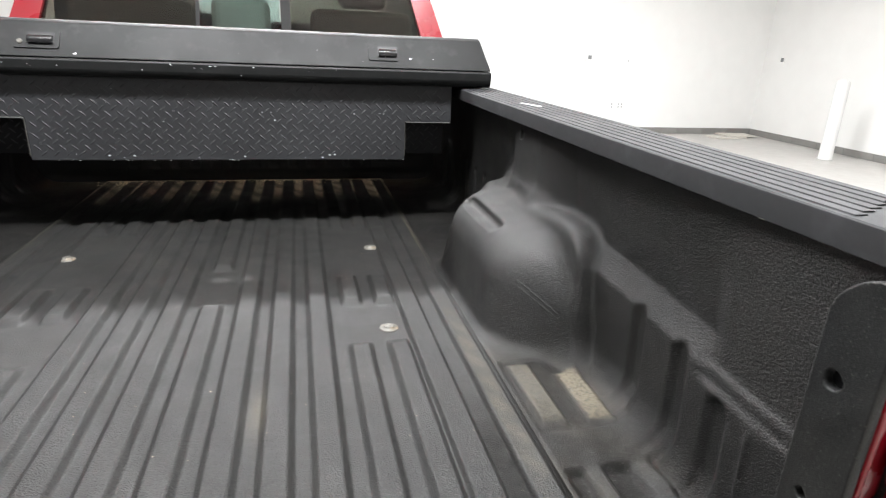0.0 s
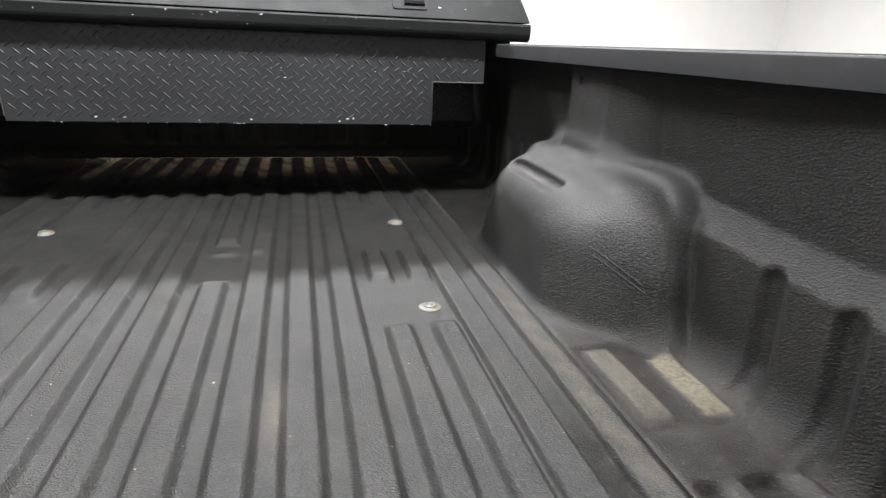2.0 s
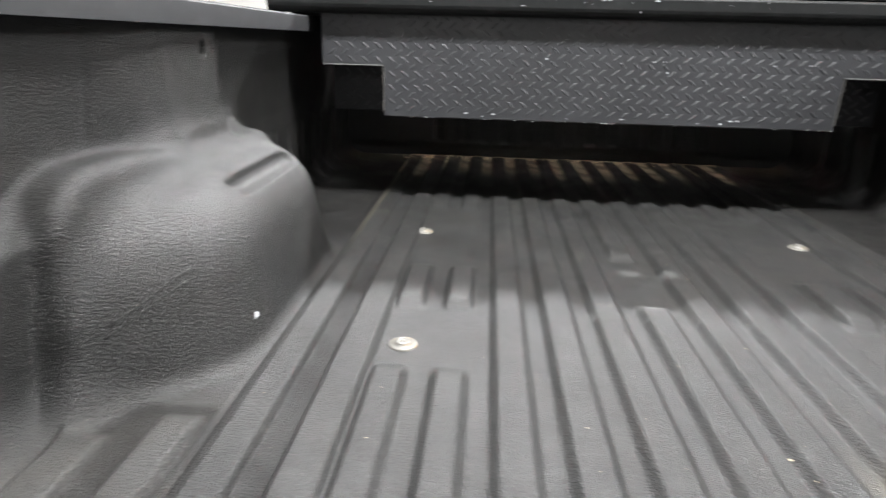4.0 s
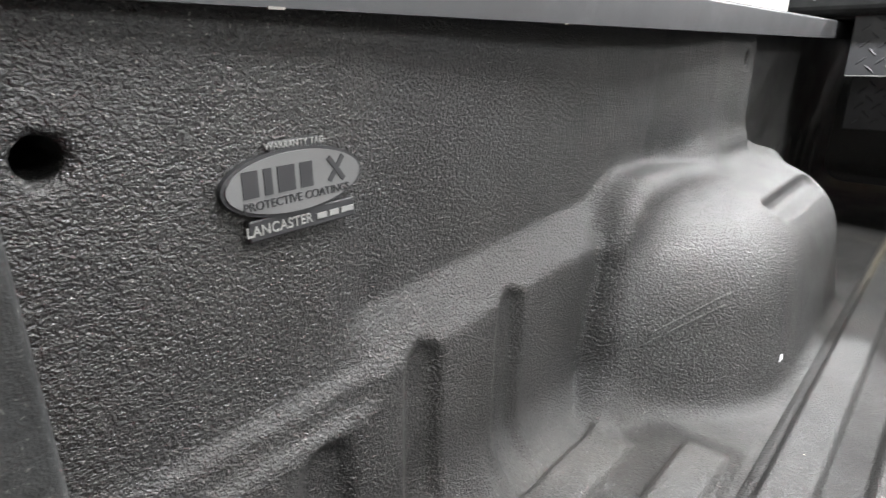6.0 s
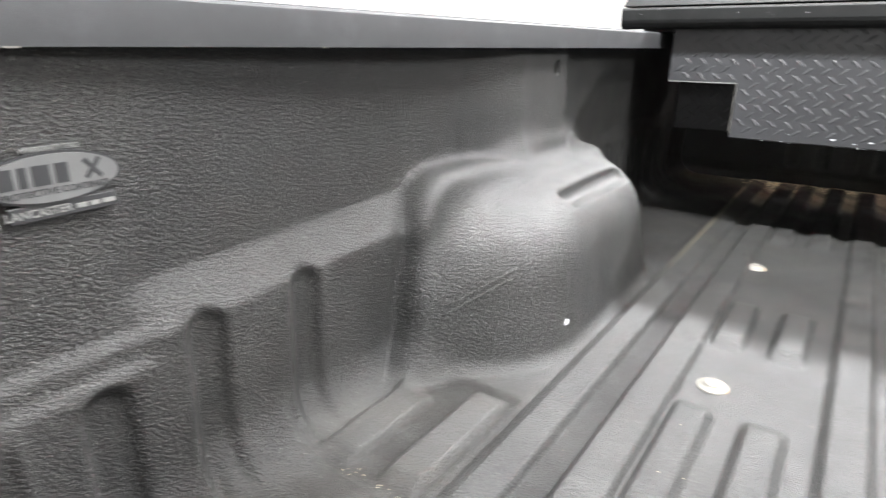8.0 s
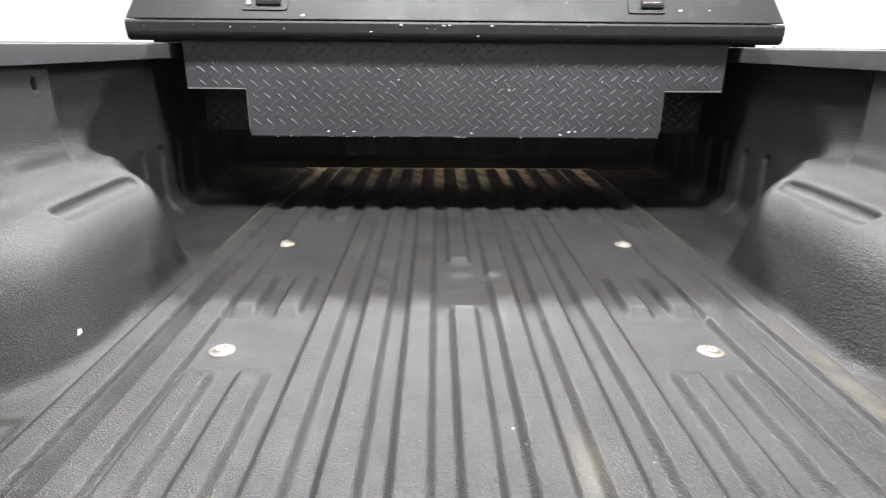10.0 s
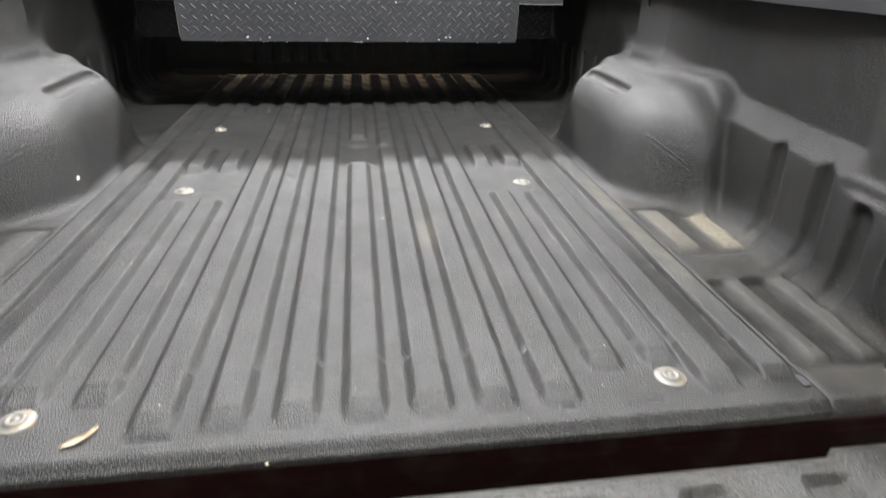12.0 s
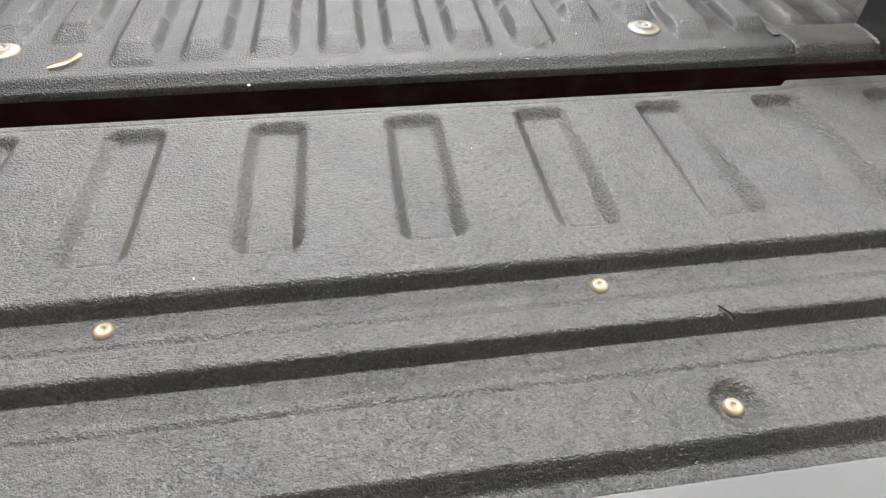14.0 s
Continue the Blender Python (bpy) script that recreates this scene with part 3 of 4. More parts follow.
# rails
def bed_rail(side):
    s = side
    outline = [(0.8045, 0.4665), (0.8012, 0.4995), (0.8016, 0.5023), (0.8034, 0.5043), (0.8065, 0.5050), (0.945, 0.5050), (0.958, 0.500), (0.963, 0.486), (0.964, 0.466), (0.957, 0.466),
               (0.953, 0.488), (0.83, 0.490), (0.816, 0.486), (0.8105, 0.4665)]
    rail = part("bed_rail", prism([(u * s, v) for u, v in outline], 0.078, 2.63, "y"), RAIL_PLASTIC, truck, "grooved dark grey plastic rail cap")
    rail.data.shade_smooth()
    rail.data.set_sharp_from_angle(angle=radians(32))
    # raised lands with narrow grooves between them, ending in a slant before the stake pocket
    for k in range(6):
        c = 0.8175 + 0.0232 * k
        land = [(c - 0.0088, 0.5045), (c - 0.0080, 0.5068), (c + 0.0080, 0.5068), (c + 0.0088, 0.5045)]
        part("land", prism([(u * s, v) for u, v in land], 0.215 + 0.012 * k, 2.60, "y"), RAIL_PLASTIC, rail)
    cap = part("stake_cap", lathe([(0, 0.0035), (0.026, 0.0035), (0.030, 0.002), (0.031, 0), (0.034, 0), (0.035, 0.0015), (0.037, 0)], 32), RAIL_PLASTIC, rail, "oval stake pocket cap", True)
    at_place(cap, pose(0.880 * s, 0.148, 0.5053) @ Matrix.Diagonal((1.0, 1.3, 1.0, 1.0)))
    for yy, ln in ((0.33, 0.010), (0.62, 0.005), (1.02, 0.004), (1.47, 0.006)):
        part("nick", box((min(0.8032 * s, 0.8048 * s), yy, 0.4655), (max(0.8032 * s, 0.8048 * s), yy + ln, 0.4670)), GALV, rail, "pale nick in the lower edge")
    return rail


rail_right, rail_left = bed_rail(1), bed_rail(-1)
part("sticker", prism([(0.848, 1.345), (0.872, 1.262), (0.884, 1.268), (0.860, 1.350)], 0.5069, 0.5075, "z"), WHITE_PLASTIC, rail_right, "small white paper sticker")


# rear posts of the bed
def tail_post(side):
    edge, turn = (0.178, 0.062) if side > 0 else (0.193, 0.040)

    def field(x, y, z):
        body = rounded_block(x, y, z, (0.7705, 0.0, 0.20), (0.0075, edge, 0.268), 0.003)
        corner = np.sqrt(np.maximum(y - edge + turn, 0) ** 2 + np.maximum(z - 0.468 + turn, 0) ** 2) - turn
        body = np.maximum(body, corner)
        body = np.maximum(body, 0.102 - y)
        for cy, cz, r in ((0.149, 0.348, 0.0105), (0.148, 0.204, 0.0065), (0.137, 0.073, 0.0085)):
            body = np.maximum(body, -np.maximum(np.sqrt((y - cy) ** 2 + (z - cz) ** 2) - r, x - 0.850))
        return np.maximum(body, -0.05)
    data = skin("tail_post", field, (0.757, 0.094, -0.015), (0.784, 0.212, 0.475), 0.003)
    if side < 0:
        data.transform(Matrix.Diagonal((-1, 1, 1, 1)))
        data.flip_normals()
    post = mesh_ob("tail_post", data, POST_LINER, truck, "smooth dark coated rear post with bolt holes")
    # black discs stand in for the darkness inside the bolt holes
    for cy, cz, r in ((0.149, 0.348, 0.0105), (0.148, 0.204, 0.0065), (0.137, 0.073, 0.0085)):
        disc = part("hole_shade_disc", lathe([(0, 0), (r * 0.97, 0), (r * 0.97, 0.0022), (0, 0.0022)], 20), BLACK, post, "black disc for the shade inside a bolt hole")
        at_place(disc, pose(0.7765 * side, cy, cz, 0, -90 * side, 0))
    return post


tail_post(1), tail_post(-1)


def rear_pillar(side):
    """The red painted end of the bed side with striker, stop and support cable."""
    s = side
    outline = [(0.779, -0.30), (0.779, 0.445), (0.790, 0.462), (0.83, 0.466), (0.99, 0.465), (1.005, 0.40), (1.01, -0.30)]
    pil = part("rear_pillar", prism([(u * s, v) for u, v in outline], 0.114, 0.140, "y", 0.004), RED, truck, "glossy red painted end of the bed side")
    lip = [(0.779, 0.0), (0.779, 0.455), (0.788, 0.455), (0.788, 0.40), (0.794, 0.34), (0.787, 0.30), (0.786, 0.20), (0.792, 0.15), (0.788, 0.0)]
    part("flange", prism([(u * s, v) for u, v in lip], 0.101, 0.113, "y", 0.003), RED, pil)
    swell = prism([((0.815) * s, 0.30), (0.825 * s, 0.345), (0.87 * s, 0.40), (0.98 * s, 0.42), (0.98 * s, 0.06), (0.85 * s, 0.08)], 0.100, 0.1135, "y", 0.006, 3)
    part("raised_panel", swell, RED, pil)
    part("stop", box((min(0.776 * s, 0.850 * s), 0.072, 0.432), (max(0.776 * s, 0.850 * s), 0.100, 0.456), 0.007, 3), GALV, pil, "grey cast tailgate stop")
    st = part("striker", lathe([(0, 0), (0.0085, 0), (0.0085, 0.018), (0.0125, 0.021), (0.0125, 0.028), (0.006, 0.030), (0.006, 0.024), (0, 0.024)], 20), GALV, pil, "round steel striker pin", True)
    at_place(st, pose(0.792 * s, 0.113, 0.367, 90, 0, 0))
    ring = part("cable_eye", lathe([(0.012, 0), (0.024, 0), (0.027, 0.003), (0.024, 0.007), (0.012, 0.007), (0.010, 0.004), (0.012, 0)], 24), BOLLARD, pil, "pale plastic eye of the tailgate cable", True)
    at_place(ring, pose(0.826 * s, 0.100, 0.268, 90, 0, 0) @ Matrix.Diagonal((0.72, 1.10, 1.0, 1.0)))
    bolt_ob = part("cable_bolt", lathe([(0, 0), (0.012, 0), (0.012, 0.006), (0.008, 0.010), (0, 0.010)], 16), GALV, pil, "", True)
    at_place(bolt_ob, pose(0.822 * s, 0.093, 0.275, 90, 0, 0))
    strap = prism([(0.800, 0.205), (0.808, 0.235), (0.813, 0.272), (0.831, 0.272), (0.826, 0.235), (0.816, 0.203)], 0.083, 0.088, "y", 0.001)
    if s < 0:
        bmesh.ops.scale(strap, vec=(-1, 1, 1), verts=strap.verts)
    part("cable_strap", strap, GALV, pil)
    part("support_cable", tube([(0.808 * s, 0.085, 0.21), (0.802 * s, 0.08, 0.12), (0.800 * s, 0.06, 0.05), (0.797 * s, 0.0, 0.015), (0.785 * s, -0.14, 0.0)], 0.005), GALV, pil, "braided steel support cable")


rear_pillar(1), rear_pillar(-1)

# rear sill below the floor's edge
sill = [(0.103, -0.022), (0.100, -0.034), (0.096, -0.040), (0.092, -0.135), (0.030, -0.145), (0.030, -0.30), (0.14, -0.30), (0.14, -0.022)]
part("rear_sill", prism(sill, -0.80, 0.80, "x", 0.003), RED_SHADED, truck, "red sill in the gap behind the floor, coloured dark for shade")


# tailgate, lowered
def gate_height(x, y):
    z = np.full_like(x, -0.008)
    for k in range(-5, 5):
        c = 0.1525 * (k + 0.5)
        d = np.maximum((np.abs(x - c) - 0.0335) * 0.42, (np.abs(y + 0.097) - 0.1055) * (0.55 + 0.3 * step(y, -0.1, 0.0)))
        corner = 0.5 * (np.sqrt(np.maximum(np.abs(x - c) - 0.017, 0) ** 2 + np.maximum(np.abs(y + 0.097) - 0.089, 0) ** 2) - 0.0165)
        d = np.maximum(d, corner)
        z = z - 0.0115 * (1 - step(d, -0.006, 0.001)) - 0.0032 * np.exp(-(((d + 0.0065) / 0.0026) ** 2)) * step(-y, 0.10, 0.17)
    z = z - 0.018 * np.clip((-y - 0.240) / 0.0065, 0, 1)
    z = z - 0.018 * np.clip((-y - 0.306) / 0.0065, 0, 1)
    z = z - 0.0022 * np.exp(-(((y + 0.279) / 0.0025) ** 2)) - 0.0024 * np.exp(-(((y + 0.346) / 0.003) ** 2)) - 0.001 * np.exp(-(((y - 0.022) / 0.003) ** 2))
    for sx in (-1, 1):
        z = z - 0.009 * (1 - step(np.sqrt((x - sx * 0.295) ** 2 + (y + 0.380) ** 2), 0.011, 0.024))
    z = z - 0.021 * np.clip((-y - 0.406) / 0.011, 0, 1)
    return z - 0.004 * step(y, 0.036, 0.046)


tailgate = part("tailgate", prism([(0.026, -0.034), (0.026, -0.062), (-0.425, -0.095), (-0.425, -0.070), (-0.33, -0.062), (-0.24, -0.046)], -0.765, 0.765, "x", 0.003), RED, truck, "lowered tailgate with a pebbled grey-black coating")
gate_ys = np.concatenate([np.arange(-0.430, -0.405, 0.002), np.arange(-0.405, -0.355, 0.0025), np.arange(-0.355, -0.335, 0.0018), np.arange(-0.335, -0.29, 0.002), np.arange(-0.29, -0.28, 0.0018),
                          np.arange(-0.28, -0.225, 0.0022), np.arange(-0.225, -0.18, 0.0016), np.arange(-0.18, -0.02, 0.015), np.arange(-0.02, 0.0475, 0.0022)])
# pockets and steps keep the darker base: their shade is put into the colour
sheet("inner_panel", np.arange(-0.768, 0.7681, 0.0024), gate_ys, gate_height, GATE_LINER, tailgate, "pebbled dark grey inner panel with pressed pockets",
      {"dust": lambda x, y: 0.06 * bumpy(x, y, 15), "scuff_light": lambda x, y: (0.54 + 0.18 * bumpy(x, y, 13)) * flatness(gate_height, x, y),
       "grime_shade": lambda x, y: 0.75 * step(x + 0.5 * y + 0.06 * bumpy(x, y, 21), 0.46, 0.66) * step(y, -0.24, -0.10) * (0.3 + 0.7 * bumpy(x, y, 17, 1.0))},
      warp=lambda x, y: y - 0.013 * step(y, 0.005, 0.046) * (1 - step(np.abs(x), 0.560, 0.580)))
part("top_moulding", prism([(-0.4315, -0.060), (-0.4325, -0.056), (-0.520, -0.064), (-0.532, -0.074), (-0.532, -0.100), (-0.4315, -0.100)], -0.768, 0.768, "x", 0.0015), MOULDING, tailgate, "smooth grey plastic top moulding")

# ---- cab ----
cab = part("cab", prism([(2.68, -0.45), (2.68, 0.60), (2.70, 0.645), (2.755, 0.645), (2.78, 0.10), (4.40, 0.10), (4.50, 0.42), (5.0, 0.46), (5.0, -0.45)], -0.98, 0.98, "x", 0.008), RED, truck, "red painted crew cab")
for s in (-1, 1):
    part("door", box((min(0.87 * s, 0.979 * s), 2.76, 0.05), (max(0.87 * s, 0.979 * s), 4.98, 0.648), 0.01), RED, cab, "red painted cab door")
roof_out = [(2.86, 1.09), (2.93, 1.135), (3.3, 1.16), (4.0, 1.15), (4.4, 1.11), (4.4, 1.07), (2.86, 1.06)]
part("roof", prism(roof_out, -0.80, 0.80, "x", 0.02, 3), RED, cab)


def pane(name, corners, thick, mat, parent, label):
    bm = bmesh.new()
    vs = [Vector(c) for c in corners]
    nrm = (vs[1] - vs[0]).cross(vs[2] - vs[0]).normalized() * thick
    a = [bm.verts.new(v) for v in vs]
    b = [bm.verts.new(v + nrm) for v in vs]
    k = len(vs)
    bm.faces.new(a[::-1])
    bm.faces.new(b)
    for i in range(k):
        bm.faces.new((a[i], a[(i + 1) % k], b[(i + 1) % k], b[i]))
    return part(name, bm, mat, parent, label)


def back_window():
    """Sliding rear window between the red corner pillars; it leans forwards."""
    lean = lambda z: 2.715 + (z - 0.62) * 0.36
    frame_ob = None
    def quad(xa, xb, xc, xd, za, zb, dy=0.0):
        return [(xa, lean(za) + dy, za), (xb, lean(za) + dy, za), (xc, lean(zb) + dy, zb), (xd, lean(zb) + dy, zb)]
    for s in (-1, 1):
        pane("corner_pillar", quad(*(sorted((0.85 * s, 0.965 * s)) + sorted((0.72 * s, 0.80 * s), reverse=True)), 0.60, 1.10, -0.012), -0.05, RED, cab, "red painted rear corner pillar")
    frame_ob = pane("window_frame", quad(-0.875, 0.875, 0.86, -0.86, 0.615, 0.655, -0.004), -0.012, BLACK, cab, "black window surround")
    for xa, xb, ta, tb, mat, words in ((-0.865, -0.205, -0.73, -0.190, TINTED, "lightly tinted pane"), (-0.185, 0.165, -0.175, 0.155, CLEAR, "clear sliding pane"), (0.215, 0.845, 0.200, 0.73, TINTED, "lightly tinted pane")):
        pane("pane", quad(xa, xb, tb, ta, 0.65, 1.08, 0.004), -0.004, mat, frame_ob, words)
    for xa, xb in ((-0.203, -0.187), (0.170, 0.214)):
        pane("divider", quad(xa, xb, xb - 0.01 * (xb > 0), xa - 0.01 * (xa > 0), 0.645, 1.08, -0.002), -0.014, RUBBER, frame_ob, "thin black window bar")


back_window()
part("windscreen", prism([(4.37, 1.08), (4.38, 1.09), (4.99, 0.47), (4.98, 0.46)], -0.80, 0.80, "x"), CLEAR, cab, "clear windscreen")
for s in (-1, 1):
    part("side_glass", prism([(3.02, 0.65), (4.85, 0.65), (4.38, 1.06), (3.10, 1.06)], 0.86 * s, 0.865 * s, "x"), CLEAR, cab, "clear side window")


def seat(cx, half, y, z, head):
    st = part("seat", box((cx - half, y, 0.11), (cx + half, y + 0.14, z), 0.05, 3), SEAT, cab, "grey fabric rear seat back")
    part("headrest", box((cx - head, y + 0.01, z + 0.008), (cx + head, y + 0.11, z + 0.20), 0.045, 4), SEAT, st)
    return st


for cx, half, z, head in ((-0.04, 0.185, 0.63, 0.145), (0.585, 0.275, 0.80, 0.13), (-0.555, 0.290, 0.80, 0.13)):
    seat(cx, half, 3.10, z, head)


# bonnet and front end
part("bonnet", prism([(5.02, -0.45), (5.02, 0.44), (5.10, 0.46), (5.9, 0.40), (6.12, 0.33), (6.18, 0.10), (6.16, -0.40), (6.0, -0.45)], -0.95, 0.95, "x", 0.03, 3), RED, truck, "red painted bonnet and front end")

# outer bed sides, chassis and wheels
for s in (-1, 1):
    skin_out = [(0.965, -0.28), (0.985, -0.10), (1.005, 0.20), (1.002, 0.40), (0.990, 0.472), (0.975, 0.472), (0.985, 0.38), (0.985, 0.10), (0.95, -0.28)]
    part("outer_side", prism([(u * s, v) for u, v in skin_out], 0.08, 2.64, "y", 0.003), RED, truck, "red painted outer bed side")
    # unseen black backing, added so no red shows through the bed holes
    part("hole_backing", box((min(0.950 * s, 0.956 * s), 0.15, -0.26), (max(0.950 * s, 0.956 * s), 2.60, 0.455)), RUBBER, truck, "added black backing that keeps the bed holes dark")
    for wy in (1.175, 5.35):
        tyre = part("wheel", lathe([(0.22, -0.12), (0.36, -0.12), (0.395, -0.09), (0.40, 0), (0.395, 0.09), (0.36, 0.12), (0.22, 0.12)], 48), RUBBER, truck, "black rubber tyre", True)
        at_place(tyre, pose(0.83 * s, wy, GROUND + 0.40, 0, 90, 0))
        part("rim", lathe([(0, 0.05), (0.08, 0.06), (0.19, 0.02), (0.225, 0.10), (0.225, -0.10), (0.19, -0.02), (0, -0.05)], 32), GALV, tyre, "steel rim", True)
part("underbody", box((-0.55, 0.16, -0.40), (0.55, 5.0, -0.06), 0.02), BLACK, truck, "black underbody and frame")

# ---- the toolbox ----
toolbox = thing("truck_toolbox", (0, 2.11, 0.505), "black diamond-plate crossover toolbox resting on the bed rails", "toolbox")
BX = 1.838
tub_out = [(-0.603, 0.248), (0.603, 0.248), (0.603, 0.384), (0.772, 0.384), (0.772, 0.53), (-0.772, 0.53), (-0.772, 0.384), (-0.603, 0.384)]
tub = part("tub", prism(tub_out, BX, 2.400, "y", 0.003), TREAD, toolbox, "black painted diamond-plate tub")
for s in (-1, 1):
    # black in place of tread paint: the recess's shade is put into the colour
    part("recess_plate", box((min(0.605 * s, 0.772 * s), 1.955, 0.250), (max(0.605 * s, 0.772 * s), 2.400, 0.382), 0.003), BLACK, tub, "set-back lower end of the tub, blackened for shade")
    rail_lip = box((min(0.772 * s, 0.86 * s), 1.86, 0.5070), (max(0.772 * s, 0.86 * s), 2.370, 0.53), 0.002)
    part("flange", rail_lip, BOX_PAINT, tub)


def tread_lugs(spans, y, parent):
    """Raised lozenges of diamond plate in a chequered lay, on faces that look to the rear."""
    verts, faces = [], []
    p = 0.0363
    for x0_, x1_, z0_, z1_ in spans:
        for i in range(2 * int(math.floor(x0_ / p)), 2 * int(math.ceil(x1_ / p)) + 2):
            for j in range(2 * int(math.floor(z0_ / p)), 2 * int(math.ceil(z1_ / p)) + 2):
                if (i + j) % 2:
                    continue
                cx, cz = 0.5 * i * p, 0.5 * j * p
                if not (x0_ + 0.012 < cx < x1_ - 0.012 and z0_ + 0.009 < cz < z1_ + 0.004):
                    continue
                a = radians(42 if i % 2 else -42)
                u, v = (math.cos(a), math.sin(a)), (-math.sin(a), math.cos(a))
                ring = [(0.0145, 0), (0.007, 0.0030), (-0.007, 0.0030), (-0.0145, 0), (-0.007, -0.0030), (0.007, -0.0030)]
                base = len(verts)
                for q, w in ring:
                    verts.append((cx + q * u[0] + w * v[0], y + 0.0003, cz + q * u[1] + w * v[1]))
                verts.append((cx + 0.0075 * u[0], y - 0.0016, cz + 0.0075 * u[1]))
                verts.append((cx - 0.0075 * u[0], y - 0.0016, cz - 0.0075 * u[1]))
                t0, t1 = base + 6, base + 7
                faces += [(base, base + 1, t0), (base + 1, base + 2, t1, t0), (base + 2, base + 3, t1), (base + 3, base + 4, t1), (base + 4, base + 5, t0, t1), (base + 5, base, t0)]
    data = bpy.data.meshes.new("tread_pattern")
    data.from_pydata(verts, [], faces)
    ob = mesh_ob("tread_pattern", data, TREAD, parent, "raised diamond tread pattern")
    return tagged(ob, kind="stuff")


tread_lugs([(-0.603, 0.603, 0.250, 0.520), (-0.772, -0.598, 0.386, 0.520), (0.598, 0.772, 0.386, 0.520)], BX, tub)
tread_lugs([(-0.772, -0.606, 0.252, 0.382), (0.606, 0.772, 0.252, 0.382)], 1.955, tub)


# lid: rolled lower lip, seam and sloping upper front
lip_out = [(1.807, 0.528), (1.805, 0.536), (1.805, 0.560), (1.809, 0.566), (1.90, 0.566), (2.435, 0.566), (2.443, 0.55), (2.435, 0.528), (1.93, 0.518), (1.822, 0.513), (1.811, 0.519)]
part("lid_lip", prism(lip_out, -0.906, 0.906, "x", 0.0015), BOX_PAINT, toolbox, "rolled black lower edge of the lid")


def lid_body():
    bm = bmesh.new()
    prof = [(1.808, 0.5685), (1.872, 0.668), (1.889, 0.677), (2.365, 0.677), (2.385, 0.668), (2.441, 0.5685)]
    ends = []
    for s in (-1, 1):
        ring = [bm.verts.new((s * (0.905 - (v - 0.5685) * 0.28), u, v)) for u, v in prof]
        ends.append(ring)
    bm.faces.new(ends[0])
    bm.faces.new(ends[1][::-1])
    for i in range(6):
        j = (i + 1) % 6
        bm.faces.new((ends[0][i], ends[0][j], ends[1][j], ends[1][i]))
    bmesh.ops.recalc_face_normals(bm, faces=bm.faces)
    bmesh.ops.bevel(bm, geom=bm.edges[:], offset=0.0045, segments=3, profile=0.5, affect="EDGES")
    return bm


lid = part("lid", lid_body(), BOX_PAINT, toolbox, "scuffed black painted lid")
SLOPE = math.degrees(math.atan2(0.668 - 0.5685, 1.872 - 1.808))


def latch(cx, wide, lock):
    """A recessed paddle latch on the sloping front of the lid, built flat and leaned onto it."""
    m = pose(cx, 1.8395, 0.6180, SLOPE, 0, 0)
    def round_plate(u0, u1, w0, w1, r, z0, z1):
        pts = []
        for cx_, cy_, a0 in ((u1 - r, w1 - r, 0), (u0 + r, w1 - r, 90), (u0 + r, w0 + r, 180), (u1 - r, w0 + r, 270)):
            pts += [(cx_ + r * math.cos(radians(a0 + 22.5 * i)), cy_ + r * math.sin(radians(a0 + 22.5 * i))) for i in range(5)]
        return prism(pts, z0, z1, "z")
    plate = at_place(part("latch", round_plate(-wide, wide, -0.031, 0.031, 0.008, 0.0, 0.0035), BOX_PAINT, toolbox, "paddle latch with black handle"), m)
    off, long = (0.011, 0.034) if lock else (0.014, 0.031)
    part("pocket", round_plate(off - long - 0.003, off + long + 0.003, -0.017, 0.022, 0.004, 0.0032, 0.0042), BLACK, plate, "dark handle pocket")
    arc = [(-0.018, 0.004)] + [(-0.0175 + 0.026 * i / 8, 0.0055 + 0.0085 * math.sin(math.pi * (0.15 + 0.7 * i / 8))) for i in range(9)] + [(0.009, 0.004)]
    part("paddle", prism(arc, off - long, off + long, "x", 0.0008), GLOSS, plate, "glossy black paddle")
    if lock:
        k_ob = part("lock", lathe([(0, 0.003), (0.008, 0.003), (0.008, 0.006), (0.003, 0.0065), (0, 0.005)], 20), STEEL, plate, "round key lock", True)
        at_place(k_ob, pose(-0.044, -0.011, 0))


latch(0.523, 0.052, False)
latch(-0.528, 0.062, True)


def flakes(name, spots, mat, parent, label=""):
    """Small ragged chips: (centre, in-plane axes, radius)."""
    rnd = random.Random(4)
    verts, faces = [], []
    for c, u, v, r in spots:
        c, u, v = Vector(c), Vector(u), Vector(v)
        k = rnd.randint(7, 10)
        base = len(verts)
        for i in range(k):
            a = 2 * math.pi * i / k
            q = 0.75 * r * rnd.uniform(0.15, 1.25)
            verts.append(c + u * q * 1.5 * math.cos(a) + v * q * 0.8 * math.sin(a))
        faces.append(tuple(range(base, base + k)))
    data = bpy.data.meshes.new(name)
    data.from_pydata(verts, [], faces)
    return tagged(mesh_ob(name, data, mat, parent, label), kind="stuff")


rnd = random.Random(11)
spots = []
X, Z = (1, 0, 0), (0, 0, 1)
UP = Vector((0, math.cos(radians(SLOPE)), math.sin(radians(SLOPE))))
for cx, cz, r in ((-0.475, 0.546, 0.003), (-0.155, 0.558, 0.0055), (-0.237, 0.540, 0.003), (-0.037, 0.557, 0.004), (-0.022, 0.557, 0.004), (0.095, 0.557, 0.0045), (0.057, 0.531, 0.004), (0.36, 0.558, 0.002), (-0.62, 0.55, 0.003)):
    spots.append(((cx, 1.8045, cz), X, Z, r))
for _ in range(14):
    spots.append(((rnd.uniform(-0.88, 0.88), 1.8045, rnd.uniform(0.538, 0.559)), X, Z, rnd.uniform(0.0008, 0.0018)))
